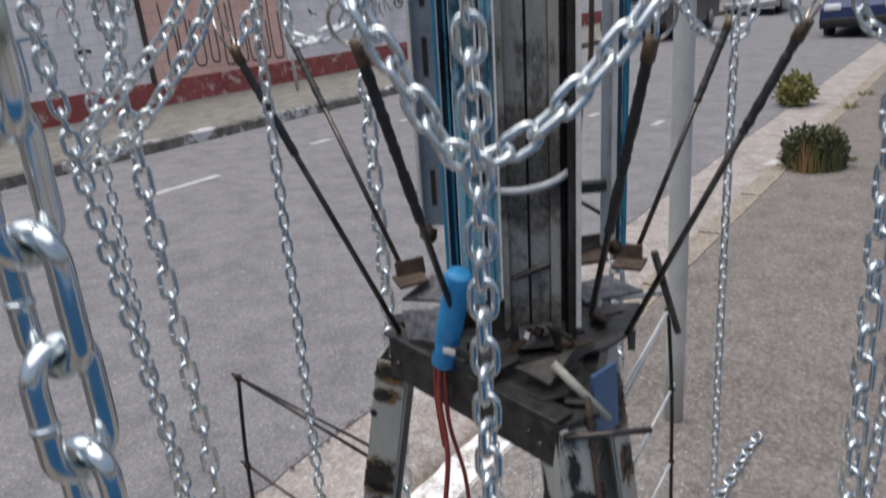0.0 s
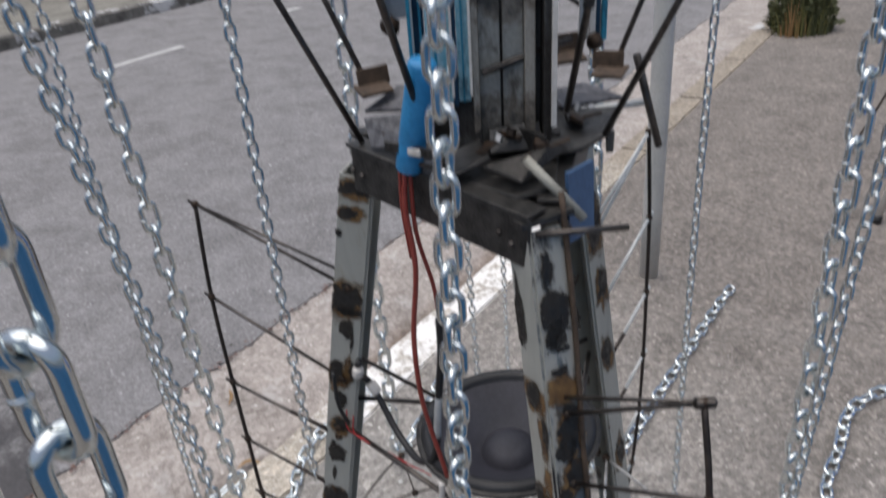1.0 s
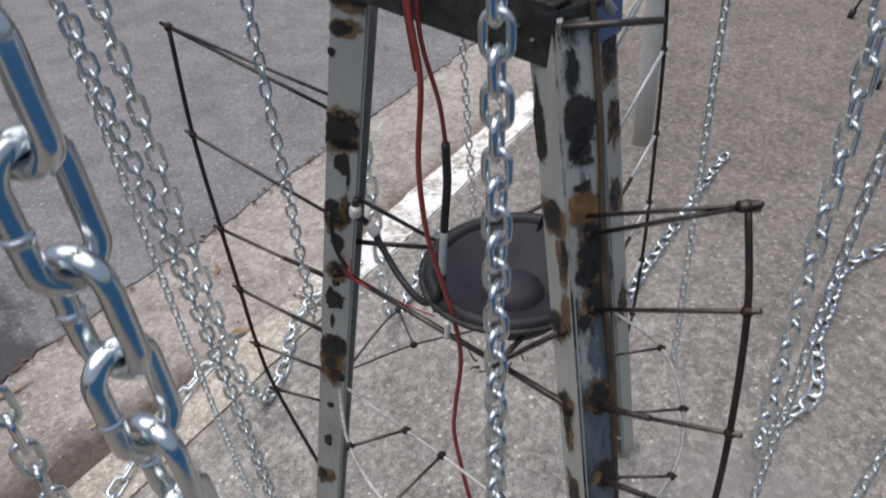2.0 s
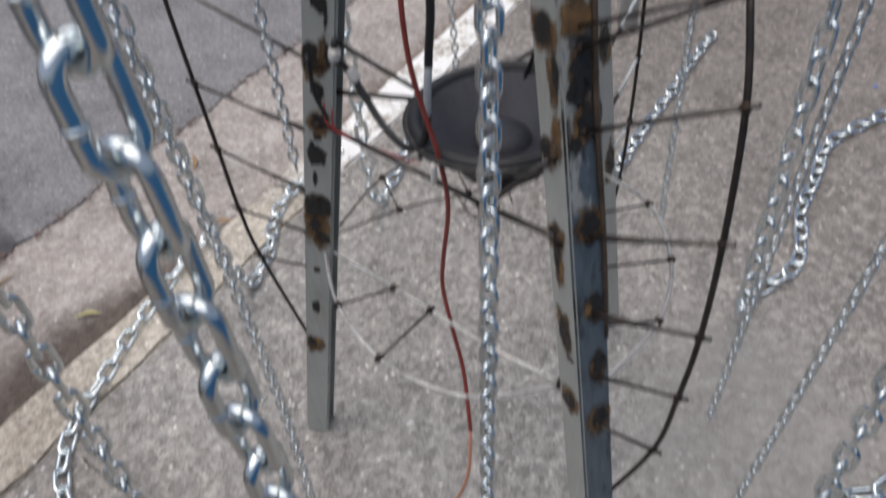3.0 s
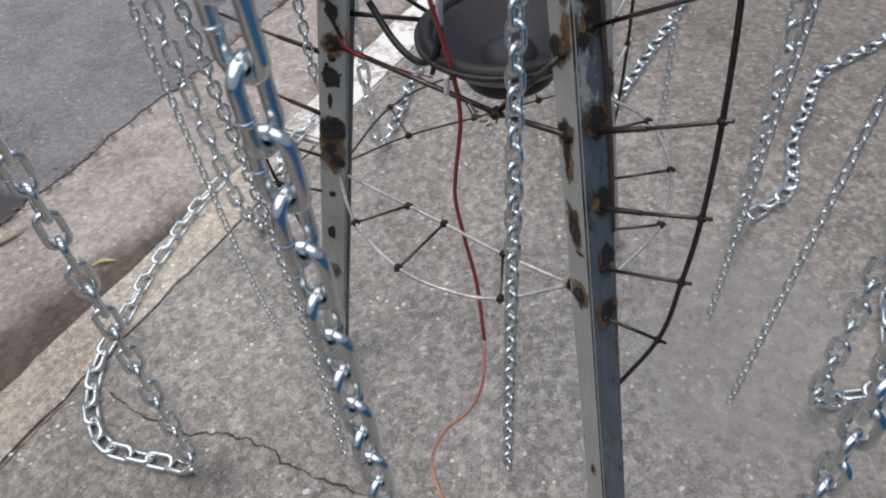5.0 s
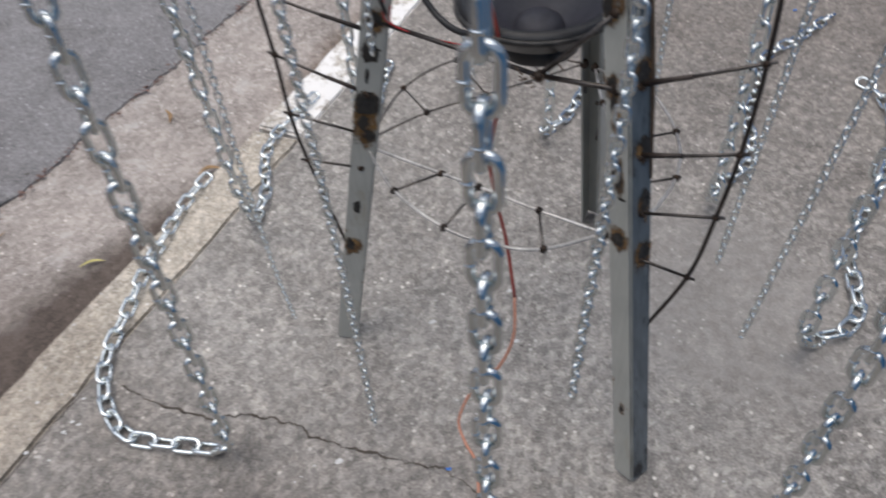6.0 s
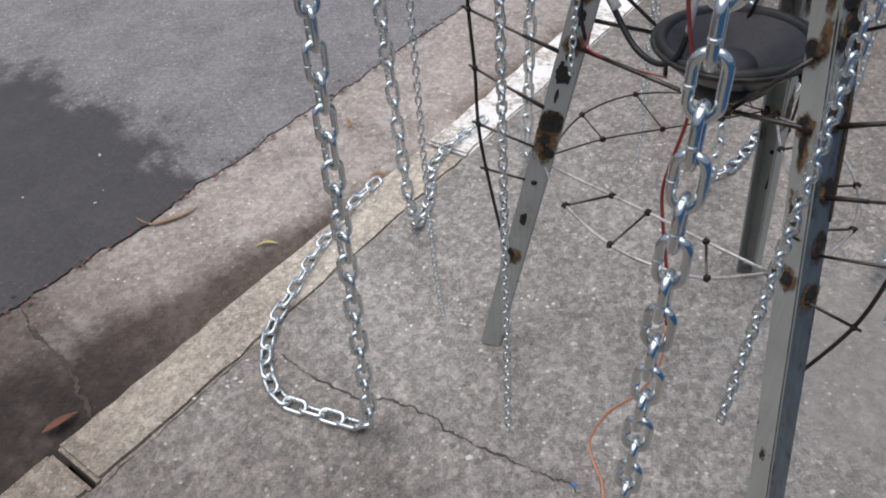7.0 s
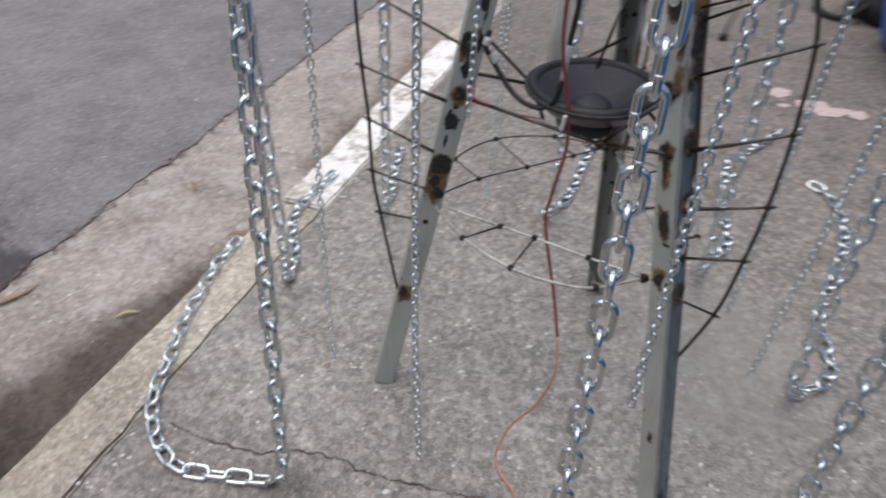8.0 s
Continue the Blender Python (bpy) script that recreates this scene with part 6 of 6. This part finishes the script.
for x, y, r in ((1.71, 2.17, 0.06), (1.76, 2.02, 0.08), (1.83, 1.95, 0.09), (1.90, 1.90, 0.06), (1.66, 2.05, 0.04)):
    fleck(x, y, 0.002 + 0.01 * r, r)
tagged(new("chalk_mark", mesh_of("chalk_mark", bm, M_PINKCHALK, False)), "smudged pink chalk marks on the pavement", "chalk mark")
scrap("bottle_cap", (-0.055, 0.535), 0.008, M_BAGBLUE, "small blue scrap lying on the pavement", "litter", 9)
scrap("green_scrap", (1.62, 1.52), 0.03, M_BLUE_LIGHT, "small pale green scrap lying on the pavement", "litter", 10)
scrap("blue_scrap", (1.43, 1.93), 0.012, M_BAGBLUE, "small blue scrap lying on the pavement", "litter", 12)

# ---- things at the back of the pavement ----
stand = thing("folding_stand", "white tubular stand leg with a black rubber foot", "stand", (1.795, 2.765, 0))
rod("leg", (1.795, 2.765, 0.02), (1.97, 2.74, 0.75), 0.015, M_WHITE, stand)
rod("foot", (1.793, 2.765, 0.0), (1.80, 2.764, 0.035), 0.019, M_RUBBER, stand, "black rubber foot")
thin = thing("thin_stand", "thin dark steel leg with a black rubber tip", "stand", (2.045, 3.52, 0))
rod("leg", (2.045, 3.52, 0.01), (2.30, 3.48, 0.62), 0.006, M_ROD, thin)
rod("foot", (2.043, 3.52, 0.0), (2.055, 3.518, 0.04), 0.016, M_RUBBER, thin, "black rubber tip")


def sack(name, at, size, mat, label, category, seed):
    bm = bmesh.new()
    bmesh.ops.create_icosphere(bm, subdivisions=4, radius=1.0)
    for v in bm.verts:
        v.co *= 1 + 0.16 * noise.noise(v.co * 1.8 + Vector((seed, 0, 0))) + 0.05 * noise.noise(v.co * 6 + Vector((seed, 3, 0)))
        v.co = Vector((v.co.x * size[0], v.co.y * size[1], max(-0.62, v.co.z) * size[2] + 0.62 * size[2])) + Vector(at)
    return tagged(new(name, mesh_of(name, bm, mat)), label, category)


bag = thing("black_bag", "black fabric bag with a strap lying on the pavement", "bag", (2.78, 2.86, 0))
body = sack("body", (2.80, 2.86, 0), (0.20, 0.24, 0.16), M_BAGBLACK, "", "", 3)
body.parent, body.matrix_parent_inverse = bag, bag.matrix_basis.inverted()
for key in ("label", "category"):
    if key in body:
        del body[key]
bent("strap", [(2.62, 2.80, 0.10), (2.55, 2.84, 0.03), (2.50, 2.92, 0.02), (2.50, 3.02, 0.03), (2.55, 3.10, 0.05)], 0.016, M_BAGBLACK, bag, "black strap")
sack("blue_tarpaulin", (2.72, 2.12, 0), (0.46, 0.55, 0.85), M_BAGBLUE, "bright blue bundled tarpaulin standing on the pavement", "tarpaulin", 7)


# ---- parked cars far up the street ----
def car(at, heading, paint, label):
    """A small saloon: body with wheel arches, cabin, wheels, lamps, bumper."""
    m = Matrix.Translation(at) @ Matrix.Rotation(heading, 4, "Z")
    ob = thing("car", label, "car", at, "parked cars")
    bm = bmesh.new()
    side = [(-2.0, 0.32), (-2.05, 0.62), (-1.9, 0.86), (-1.1, 0.93), (1.0, 0.93), (1.75, 0.84), (2.02, 0.66), (2.08, 0.40), (2.02, 0.24), (1.62, 0.24), (1.58, 0.45), (1.42, 0.60), (1.22, 0.62), (1.02, 0.55), (0.90, 0.40), (0.88, 0.24), (-0.92, 0.24), (-0.95, 0.42), (-1.08, 0.57), (-1.28, 0.62), (-1.48, 0.56), (-1.60, 0.40), (-1.62, 0.26)]
    l1 = [bm.verts.new((x, -0.82, z)) for x, z in side]
    l2 = [bm.verts.new((x, 0.82, z)) for x, z in side]
    bm.faces.new(l1)
    bm.faces.new(l2)
    for k in range(len(side)):
        bm.faces.new((l1[k], l1[(k + 1) % len(side)], l2[(k + 1) % len(side)], l2[k]))
    bmesh.ops.recalc_face_normals(bm, faces=bm.faces)
    bmesh.ops.triangulate(bm, faces=[f for f in bm.faces if len(f.verts) > 4])
    bmesh.ops.transform(bm, matrix=m, verts=bm.verts)
    part("body", bm, paint, ob, smooth=False)
    bm = bmesh.new()
    cab = [(-1.75, 0.92, 0.70), (-1.25, 1.38, 0.56), (0.15, 1.42, 0.56), (1.05, 0.92, 0.70)]
    l1 = [bm.verts.new((x, -w, z)) for x, z, w in cab]
    l2 = [bm.verts.new((x, w, z)) for x, z, w in cab]
    bm.faces.new(l1)
    bm.faces.new(l2)
    for k in range(4):
        bm.faces.new((l1[k], l1[(k + 1) % 4], l2[(k + 1) % 4], l2[k]))
    bmesh.ops.recalc_face_normals(bm, faces=bm.faces)
    bmesh.ops.bevel(bm, geom=bm.edges[:], offset=0.05, segments=2, affect="EDGES")
    bmesh.ops.transform(bm, matrix=m, verts=bm.verts)
    part("cabin", bm, M_GLASS_DARK, ob, "dark glass cabin")
    for x in (-1.27, 1.24):
        for y in (-0.74, 0.74):
            bm = bmesh.new()
            tube(bm, [m @ Vector((x, y - 0.09, 0.30)), m @ Vector((x, y + 0.09, 0.30))], 0.30, 24)
            wheel = part("wheel", bm, M_RUBBER, ob, "black tyre")
            bm = bmesh.new()
            s = 0.092 if y > 0 else -0.092
            tube(bm, [m @ Vector((x, y + s, 0.30)), m @ Vector((x, y + s * 1.12, 0.30))], 0.19, 18)
            part("rim", bm, M_ZINC_DULL, wheel)
    for y in (-0.58, 0.58):
        bm = bmesh.new()
        box(bm, m @ Matrix.Translation((1.98, y, 0.66)) @ Matrix.Rotation(radians(-18), 4, "Y"), 0.14, 0.34, 0.15, 0.03)
        part("headlight", bm, M_LAMP, ob, "clear headlight")
    bm = bmesh.new()
    box(bm, m @ Matrix.Translation((2.04, 0, 0.36)), 0.14, 1.60, 0.18, 0.04)
    part("bumper", bm, M_BAGBLACK if paint is not M_CAR_SILVER else paint, ob)
    return ob


facing = math.atan2(-U.y, -U.x)
for a, s, paint, label in ((2.3, 20.6, M_CAR_BLUE, "dark blue car parked at the kerb"), (7.0, 19.6, M_CAR_GREY, "dark grey car parked across the road"), (6.5, 28.0, M_CAR_SILVER, "silver car parked across the road")):
    car(street(a, s, road_z(a)), facing, paint, label)
